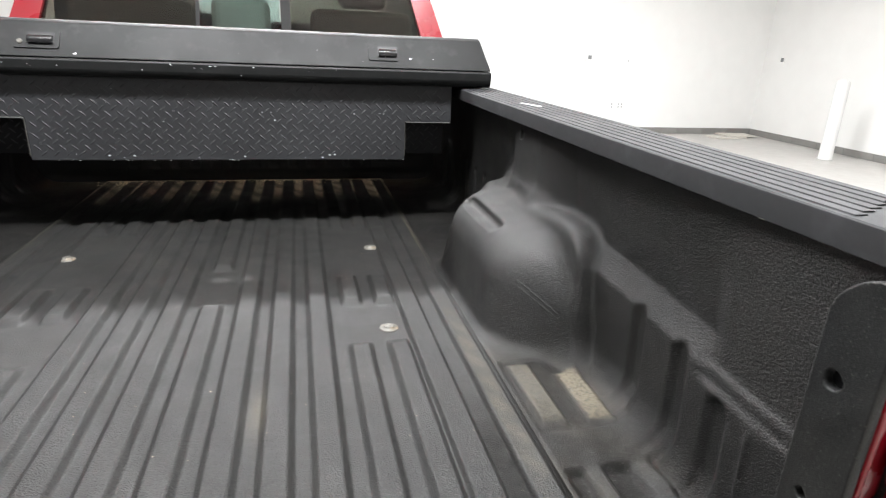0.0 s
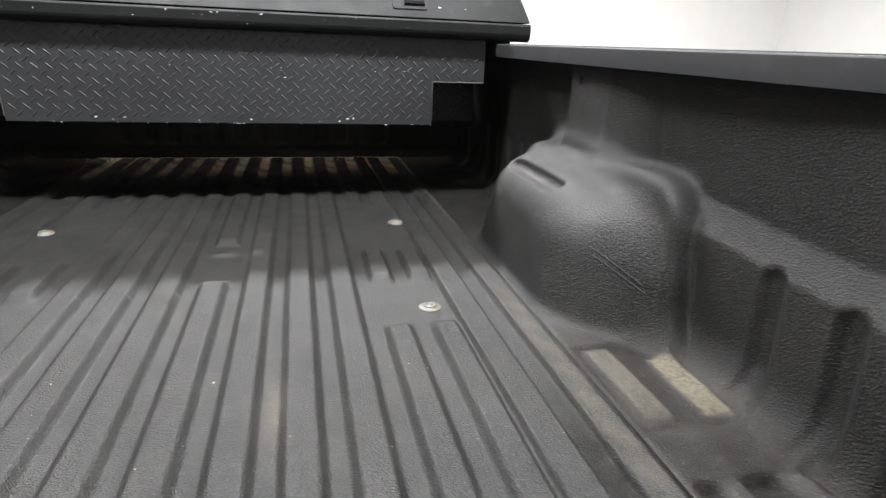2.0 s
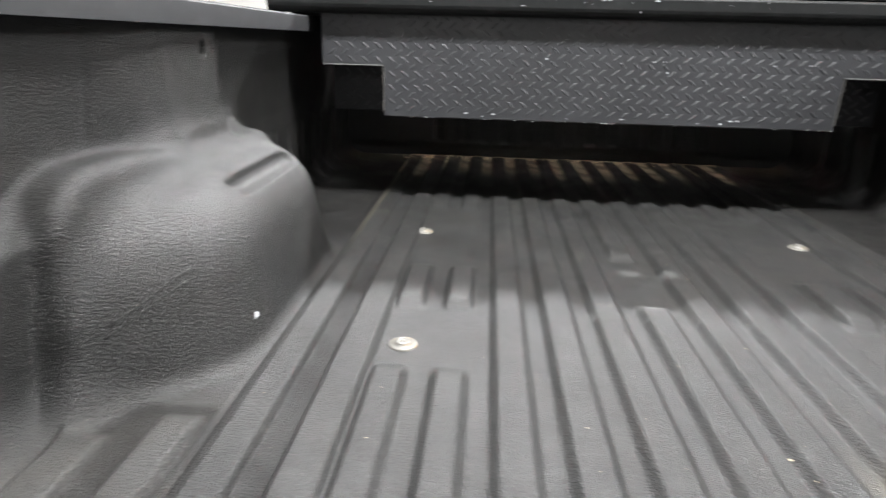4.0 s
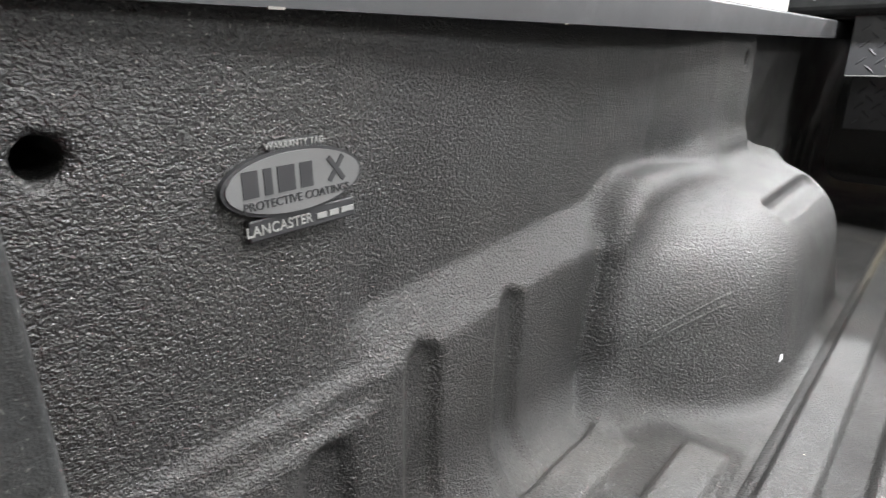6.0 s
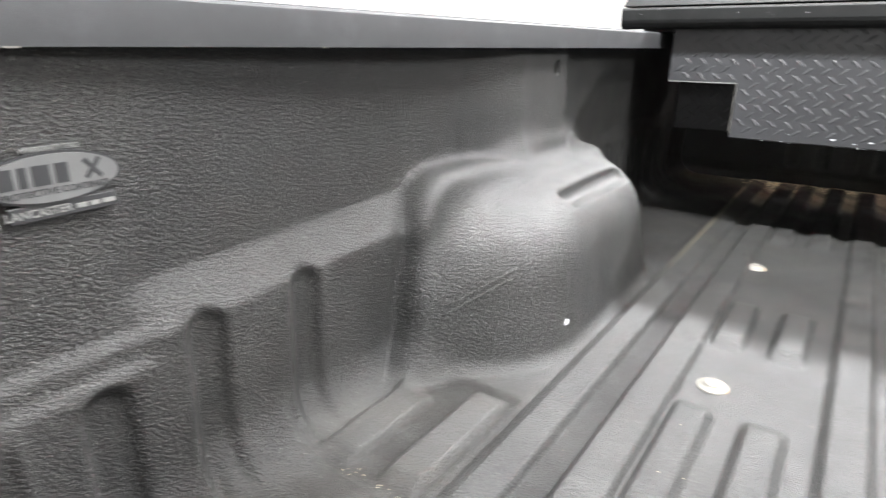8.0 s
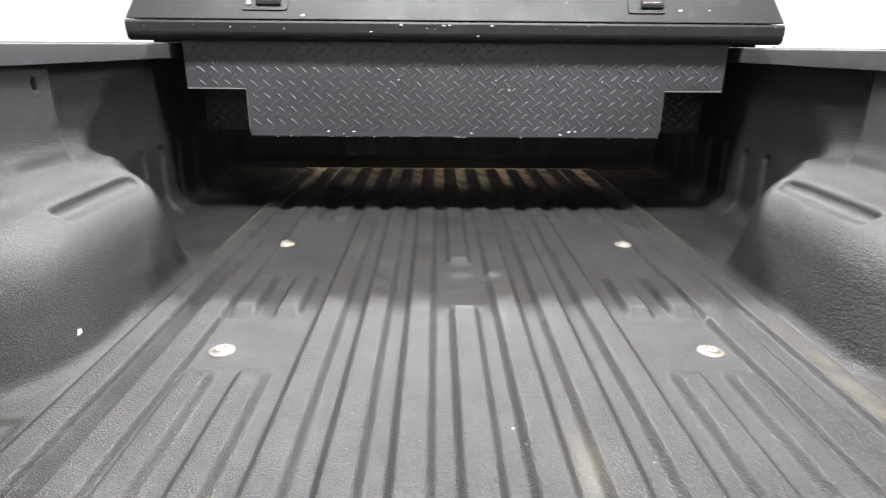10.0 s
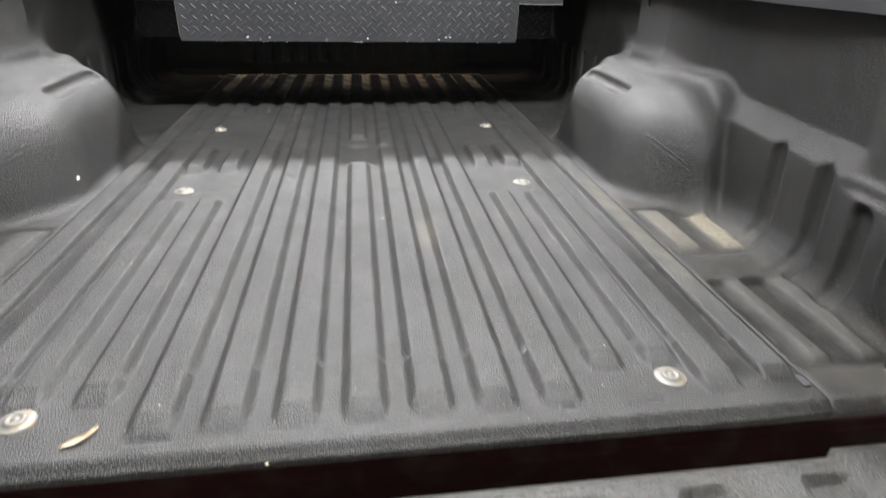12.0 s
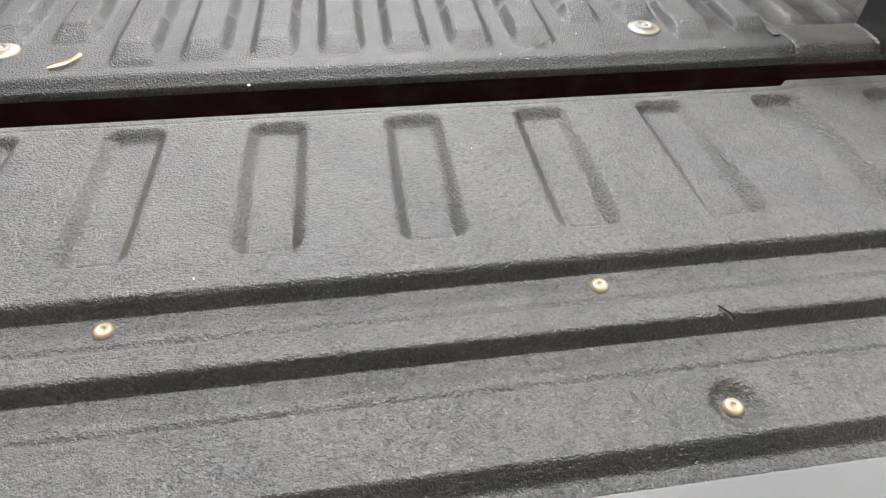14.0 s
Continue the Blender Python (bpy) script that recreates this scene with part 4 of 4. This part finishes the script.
for cx, q, r in ((-0.423, 0.12, 0.006), (0.617, 0.33, 0.006), (0.697, 0.33, 0.003), (-0.288, 0.62, 0.001), (0.30, 0.5, 0.0012), (0.05, 0.3, 0.001), (0.45, 0.2, 0.0012)):
    p = Vector((cx, 1.808 + 0.064 * q, 0.5685 + 0.0995 * q)) + Vector((0, -UP.z, UP.y)) * 0.0006
    spots.append((p, X, UP, r))
for cx, cz, r in ((-0.165, 0.412, 0.004), (-0.199, 0.377, 0.0025), (0.113, 0.412, 0.0035), (0.141, 0.413, 0.0035), (0.152, 0.386, 0.005), (0.422, 0.410, 0.0035), (0.51, 0.413, 0.005), (0.525, 0.412, 0.003),
                  (-0.374, 0.264, 0.007), (-0.30, 0.264, 0.005), (-0.33, 0.258, 0.004), (0.334, 0.266, 0.009), (0.352, 0.268, 0.006), (0.31, 0.259, 0.006), (0.048, 0.262, 0.006), (-0.539, 0.412, 0.003), (0.25, 0.258, 0.003), (-0.1, 0.258, 0.003)):
    spots.append(((cx, BX - 0.0026, cz), X, Z, 0.72 * r))
for _ in range(16):
    spots.append(((rnd.uniform(-0.59, 0.59), BX - 0.0023, rnd.uniform(0.255, 0.50)), X, Z, rnd.uniform(0.0006, 0.0013)))
flakes("paint_chips", spots, CHIP, toolbox, "bare metal chips in the black paint")

# bright worn edges of the notches and of the plate's lower fold
for sgn in (-1, 1):
    part("worn_edge", box((min(0.605 * sgn, 0.770 * sgn), BX - 0.0014, 0.3830), (max(0.605 * sgn, 0.770 * sgn), BX + 0.004, 0.3858)), LETTER, tub, "bare metal edge")
    part("worn_edge", box((min(0.6025 * sgn, 0.6045 * sgn), BX - 0.0010, 0.262), (max(0.6025 * sgn, 0.6045 * sgn), BX + 0.003, 0.3828)), GALV, tub, "rubbed edge")
rub = random.Random(8)
dashes = [((rub.uniform(-0.60, 0.60), BX - 0.0024, rub.uniform(0.2485, 0.2510)), X, Z, rub.uniform(0.0010, 0.0028)) for _ in range(34)]
flakes("edge_wear", dashes, CHIP, tub, "worn bright spots along the lower fold")

disc = part("wall_plug", lathe([(0, 0.003), (0.020, 0.003), (0.023, 0.008), (0.027, 0.010), (0.030, 0.008), (0.031, 0.0), (0, 0.0)], 36), MOULDING, side_right, "round grey plug beside the post", True)
at_place(disc, pose(0.8125, 0.186, 0.096, 0, -90, 0))
# torn pale edge of the coating at the foot of the post
torn = random.Random(21)
fray = []
for _ in range(60):
    u = torn.random()
    fray.append(((0.773 - 0.010 * u - torn.uniform(0.006, 0.013), 0.176 - 0.066 * u, 0.0015), (0.15, -0.99, 0), (0.99, 0.15, 0), torn.uniform(0.0015, 0.0042)))
flakes("torn_edge", fray, LETTER, side_right, "torn pale edge of the coating")
# paler grey here stands for the gloss on the seam's end
part("seam_end", box((0.612, 0.146, -0.001), (0.6235, 0.170, 0.0030), 0.0012), RAIL_PLASTIC, bed_floor, "end of the floor seam, its gloss put in as paler grey")

# ---- fixings in the bed ----
washer = [(r * 0.80, h * 0.62) for r, h in [(0, 0.0125), (0.006, 0.0125), (0.0065, 0.010), (0.008, 0.0100), (0.0085, 0.0130), (0.0135, 0.0130), (0.0155, 0.0115), (0.016, 0.007), (0.025, 0.006), (0.028, 0.004), (0.0285, 0.0)]]
bolt_mesh = None
for bx, by in ((-0.430, 0.192), (0.432, 0.186), (-0.429, 1.0), (0.427, 1.0), (-0.458, 1.580), (0.450, 1.586)):
    if bolt_mesh is None:
        b_ob = part("bed_bolt", lathe(washer, 36), STEEL, bed_floor, "pale zinc bed bolt with wide washer", True)
        bolt_mesh = b_ob.data
    else:
        b_ob = mesh_ob("bed_bolt", bolt_mesh, None, bed_floor, "pale zinc bed bolt with wide washer")
    b_ob.location = (bx, by, -0.0005)
screw = [(0, 0.0035), (0.0022, 0.0035), (0.0025, 0.0048), (0.006, 0.0046), (0.008, 0.003), (0.0085, 0.0)]
screw_mesh = None
for bx, by, bz in ((-0.204, -0.261, -0.0265), (0.217, -0.263, -0.0265), (-0.62, -0.262, -0.0265), (0.62, -0.262, -0.0265), (-0.295, -0.380, -0.0530), (0.295, -0.380, -0.0530)):
    if screw_mesh is None:
        b_ob = part("gate_screw", lathe(screw, 20), SCREW, tailgate, "yellowish zinc round-headed screw", True)
        screw_mesh = b_ob.data
    else:
        b_ob = mesh_ob("gate_screw", screw_mesh, None, tailgate, "yellowish zinc round-headed screw")
    b_ob.location = (bx, by, bz)


# ---- marks and small things on the bed ----
def snapped(points, lift=0.0):
    """Points of the right-hand side moved onto its coated surface."""
    f = side_field(1)
    p = np.array(points, float)
    for _ in range(25):
        v = f(*p.T)
        g = np.stack([(f(*(p + 1e-3 * e).T) - f(*(p - 1e-3 * e).T)) / 2e-3 for e in np.eye(3)], -1)
        p = p - g * ((v - lift) / np.maximum((g ** 2).sum(-1), 1e-6))[:, None]
    return p


for ob, s in ((side_right, 1), (side_left, -1)):
    for off in (-0.006, 0.006):
        u = np.linspace(0, 1, 14)[:, None]
        line = np.array((0.722, 0.912 + off, 0.137 + off)) * (1 - u) + np.array((0.788, 0.822 + off, 0.092 + off)) * u
        pts = snapped(line, -0.0009)
        part("stamp_line", tube([(s * x, y, z) for x, y, z in pts], 0.0021, 6), SIDE_LINER, ob, "thin raised press mark", True)
chip = snapped([(0.65, 0.981, 0.046), (0.652, 0.983, 0.052), (0.652, 0.975, 0.055), (0.651, 0.970, 0.045)], 0.0008)
bm = bmesh.new()
bm.faces.new([bm.verts.new((-x, y, z)) for x, y, z in chip])
part("bare_chip", bm, CHIP, side_left, "small bare chip in the coating")


def text_mesh(words, size, depth):
    cu = bpy.data.curves.new("words", "FONT")
    cu.body, cu.size, cu.extrude, cu.align_x, cu.align_y = words, size, depth, "CENTER", "CENTER"
    cu.offset = size * 0.012
    ob = bpy.data.objects.new("words", cu)
    scene.collection.objects.link(ob)
    bpy.context.view_layer.update()
    data = bpy.data.meshes.new_from_object(ob.evaluated_get(bpy.context.evaluated_depsgraph_get()))
    bpy.data.objects.remove(ob)
    return data


def warranty_badge():
    """Oval metal badge with a black rim and two rubber tabs, on the left wall."""
    m = pose(-0.8262, 0.351, 0.372, 0, 0, 2.5) @ Matrix(((0, 0, 1, 0), (1, 0, 0, 0), (0, 1, 0, 0), (0, 0, 0, 1))) @ Matrix.Diagonal((0.94, 0.94, 0.94, 1))
    k = 48
    def oval(a, b, z0, z1, bev):
        return prism([(a * math.cos(2 * math.pi * i / k), b * math.sin(2 * math.pi * i / k)) for i in range(k)], z0, z1, "z")
    rim = part("badge", oval(0.0545, 0.0215, -0.001, 0.0045, 0), BADGE_BLACK, truck, "oval metal warranty badge with black rubber rim")
    rim.matrix_basis = m
    def add(name, bm_or_data, mat, label="", place=None):
        ob = part(name, bm_or_data, mat, rim, label) if isinstance(bm_or_data, bmesh.types.BMesh) else mesh_ob(name, bm_or_data, mat, rim, label)
        if place is not None:
            ob.matrix_basis = place
        return ob
    add("face", oval(0.0520, 0.0192, 0.0045, 0.0058, 0), BADGE_METAL, "brushed grey metal face")
    add("upper_tab", box((-0.019, 0.0185, -0.001), (0.021, 0.0262, 0.0035), 0.0012), BADGE_BLACK, "black rubber tab")
    add("lower_tab", box((-0.038, -0.0335, -0.001), (0.048, -0.0195, 0.0035), 0.0012), BADGE_BLACK, "black rubber tab")
    # plain blocks in place of the maker's mark
    for x0_, x1_ in ((-0.041, -0.030), (-0.026, -0.020), (-0.016, -0.003), (0.001, 0.011)):
        add("block", box((x0_, -0.005, 0.0056), (x1_, 0.0115, 0.0063)), BADGE_BLACK, "plain dark block")
    for a in (38, -38):
        add("block", box((-0.0018, -0.0102, 0), (0.0018, 0.0102, 0.0007 + 0.0001 * (a > 0))), BADGE_BLACK, "plain dark block", pose(0.031, 0.0035, 0.0056, 0, 0, a))
    add("lettering", text_mesh("PROTECTIVE COATINGS", 0.0076, 0.0004), BADGE_BLACK, "dark letters reading PROTECTIVE COATINGS", pose(0, -0.0105, 0.0060))
    add("lettering", text_mesh("WARRANTY TAG", 0.0058, 0.0005), LETTER, "pale letters reading WARRANTY TAG", pose(0.001, 0.0236, 0.0037))
    add("lettering", text_mesh("LANCASTER", 0.0092, 0.0005), LETTER, "pale letters reading LANCASTER", pose(-0.0155, -0.0268, 0.0037))
    for a, b in ((0.0135, 0.0220), (0.0245, 0.0325), (0.0350, 0.0460)):
        add("number_bar", box((a, -0.0288, 0.0033), (b, -0.0250, 0.0042)), LETTER, "plain pale bar")


warranty_badge()


def leaf_scrap(place, size, mat, label, bend):
    """A dry curled scrap of leaf: a narrow pointed blade with some curl."""
    bm = bmesh.new()
    rows = []
    for i in range(9):
        u = i / 8
        w = 0.16 * size * math.sin(math.pi * (0.12 + 0.8 * u)) * (0.7 + 0.3 * math.sin(7 * u))
        y = (u - 0.5) * size
        x = bend * size * math.sin(2.4 * u)
        rows.append([bm.verts.new((x + w * k, y, 0.0012 + 0.10 * size * abs(k) ** 2 * (1 + u) * 0.5)) for k in (-1, -0.4, 0.4, 1)])
    for a, b in zip(rows, rows[1:]):
        for i in range(3):
            bm.faces.new((a[i], a[i + 1], b[i + 1], b[i]))
    bmesh.ops.solidify(bm, geom=bm.faces[:], thickness=0.0006)
    ob = part("leaf_scrap", bm, mat, None, label, True)
    ob.matrix_basis = place
    return tagged(ob, label, "leaf")


leaf_scrap(pose(-0.345, 0.157, 0.001, 0, 0, -38), 0.044, LEAF, "pale dry leaf scrap on the bed floor", 0.22)
leaf_scrap(pose(0.314, -0.308, -0.0262, 0, 0, 25), 0.018, BLACK, "dark shrivelled leaf scrap on the lowered tailgate", 0.2)


def crumbs(name, label, spots, mat):
    """Many small angular crumbs: (x, y, z, radius)."""
    r_ = random.Random(7)
    verts, faces = [], []
    for x, y, z, r in spots:
        b = len(verts)
        a = r_.uniform(0, 6.28)
        for k in range(4):
            q = r * r_.uniform(0.6, 1.2)
            verts.append((x + q * math.cos(a + k * 1.57), y + q * math.sin(a + k * 1.57), z))
        verts.append((x + r_.uniform(-0.2, 0.2) * r, y, z + r * r_.uniform(0.5, 0.9)))
        faces += [(b + k, b + (k + 1) % 4, b + 4) for k in range(4)]
    data = bpy.data.meshes.new(name)
    data.from_pydata(verts, [], faces)
    return tagged(mesh_ob(name, data, mat), label, "dirt", kind="stuff")


r_ = random.Random(21)
heap = []
for _ in range(900):
    x, y = r_.uniform(-0.62, 0.62), 2.605 - abs(r_.gauss(0, 0.03))
    heap.append((x, y, float(floor_height(np.array([x]), np.array([y]))[0]), r_.uniform(0.0015, 0.005)))
for _ in range(260):
    x, y = -0.44 - abs(r_.gauss(0, 0.08)), 2.59 - abs(r_.gauss(0, 0.07))
    heap.append((x, y, 0.002, r_.uniform(0.002, 0.007)))
crumbs("dirt_crumbs", "tan dirt and rust crumbs gathered along the bed front", heap, DIRT)
loose = [(0.049, 0.766, 0.0125, 0.0028), (-0.134, -0.227, -0.0082, 0.0022), (0.135, -0.066, -0.0082, 0.0012), (-0.118, 0.101, -0.012, 0.003)]
for _ in range(190):
    x, y = r_.uniform(-0.6, 0.6), r_.uniform(0.12, 1.9)
    loose.append((x, y, float(floor_height(np.array([x]), np.array([y]))[0]), r_.choice((0.0005, 0.0007, 0.0009, 0.0012))))
for cx, cy, many in ((-0.752, 0.548, 34), (-0.652, 0.560, 22)):
    for _ in range(many):
        loose.append((cx + r_.gauss(0, 0.022), cy + r_.gauss(0, 0.010), -0.006, r_.uniform(0.0005, 0.0011)))
crumbs("floor_crumbs", "small pale crumbs scattered over the bed floor", loose, LEAF)


# ---- things on the far walls and the showroom floor ----
def wall_box(name, category, label, m, wide, high, deep, screen=None):
    t = thing(name, m.translation, label, category, "wall fittings")
    body = part("body", box((-wide / 2, -high / 2, 0), (wide / 2, high / 2, deep), 0.006), WHITE_PLASTIC, t)
    body.matrix_parent_inverse = Matrix.Identity(4)
    turn = Matrix.Translation(m.translation).inverted() @ m
    body.matrix_basis = turn
    for sx, sy, sw, sh in screen or ():
        part("detail", box((sx - sw / 2, sy - sh / 2, deep - 0.001), (sx + sw / 2, sy + sh / 2, deep + 0.002)), GREY_SCREEN, body, "dark grey insert")


north = lambda x, z: Matrix(((1, 0, 0, x), (0, 0, -1, y1 - 0.001), (0, 1, 0, z), (0, 0, 0, 1)))
east = lambda y, z: Matrix(((0, 0, -1, x1 - 0.001), (-1, 0, 0, y), (0, 1, 0, z), (0, 0, 0, 1)))
wall_box("thermostat", "thermostat", "white wall thermostat with a dark display", north(5.73, 0.488), 0.13, 0.13, 0.03, ((0.02, 0.015, 0.075, 0.075),))
wall_box("thermostat", "thermostat", "white wall thermostat with a dark display", east(10.20, 0.596), 0.13, 0.13, 0.03, ((0.02, 0.015, 0.075, 0.075),))
wall_box("switch_plate", "light switch", "white light switch plate on the white wall", north(6.60, 0.467), 0.08, 0.13, 0.012, ((0, 0, 0.012, 0.025),))
wall_box("socket_plate", "power socket", "white single socket plate on the white wall", north(6.36, -0.400), 0.08, 0.13, 0.012, ((0, 0.028, 0.03, 0.025), (0, -0.028, 0.03, 0.025)))
wall_box("socket_plate", "power socket", "white double socket plate on the white wall", north(6.545, -0.396), 0.15, 0.13, 0.012, ((-0.035, 0.028, 0.03, 0.02), (-0.035, -0.028, 0.03, 0.02), (0.035, 0.028, 0.03, 0.02), (0.035, -0.028, 0.03, 0.02)))

bollard = thing("bollard", (8.91, 7.86, GROUND), "tall white plastic-sleeved bollard standing on the grey floor", "bollard")
part("sleeve", lathe([(0, 1.32), (0.05, 1.315), (0.09, 1.285), (0.106, 1.24), (0.106, 0.03), (0.13, 0.0), (0, 0.0)], 32), BOLLARD, bollard, "", True).matrix_basis = pose(8.91, 7.86, GROUND, 0, -0.8, 0)
for k, (bx, by, sx, sy, rz) in enumerate(((8.80, 10.22, 0.36, 0.20, 6), (9.12, 10.34, 0.34, 0.20, -4))):
    board = part("board", box((-sx, -sy, 0), (sx, sy, 0.025), 0.003), CARD, None)
    board.matrix_basis = pose(bx, by, GROUND + 0.0005 + 0.0255 * k, 0, 0, rz)
    tagged(board, "flat pale board lying on the grey floor", "board", "boards on the floor")
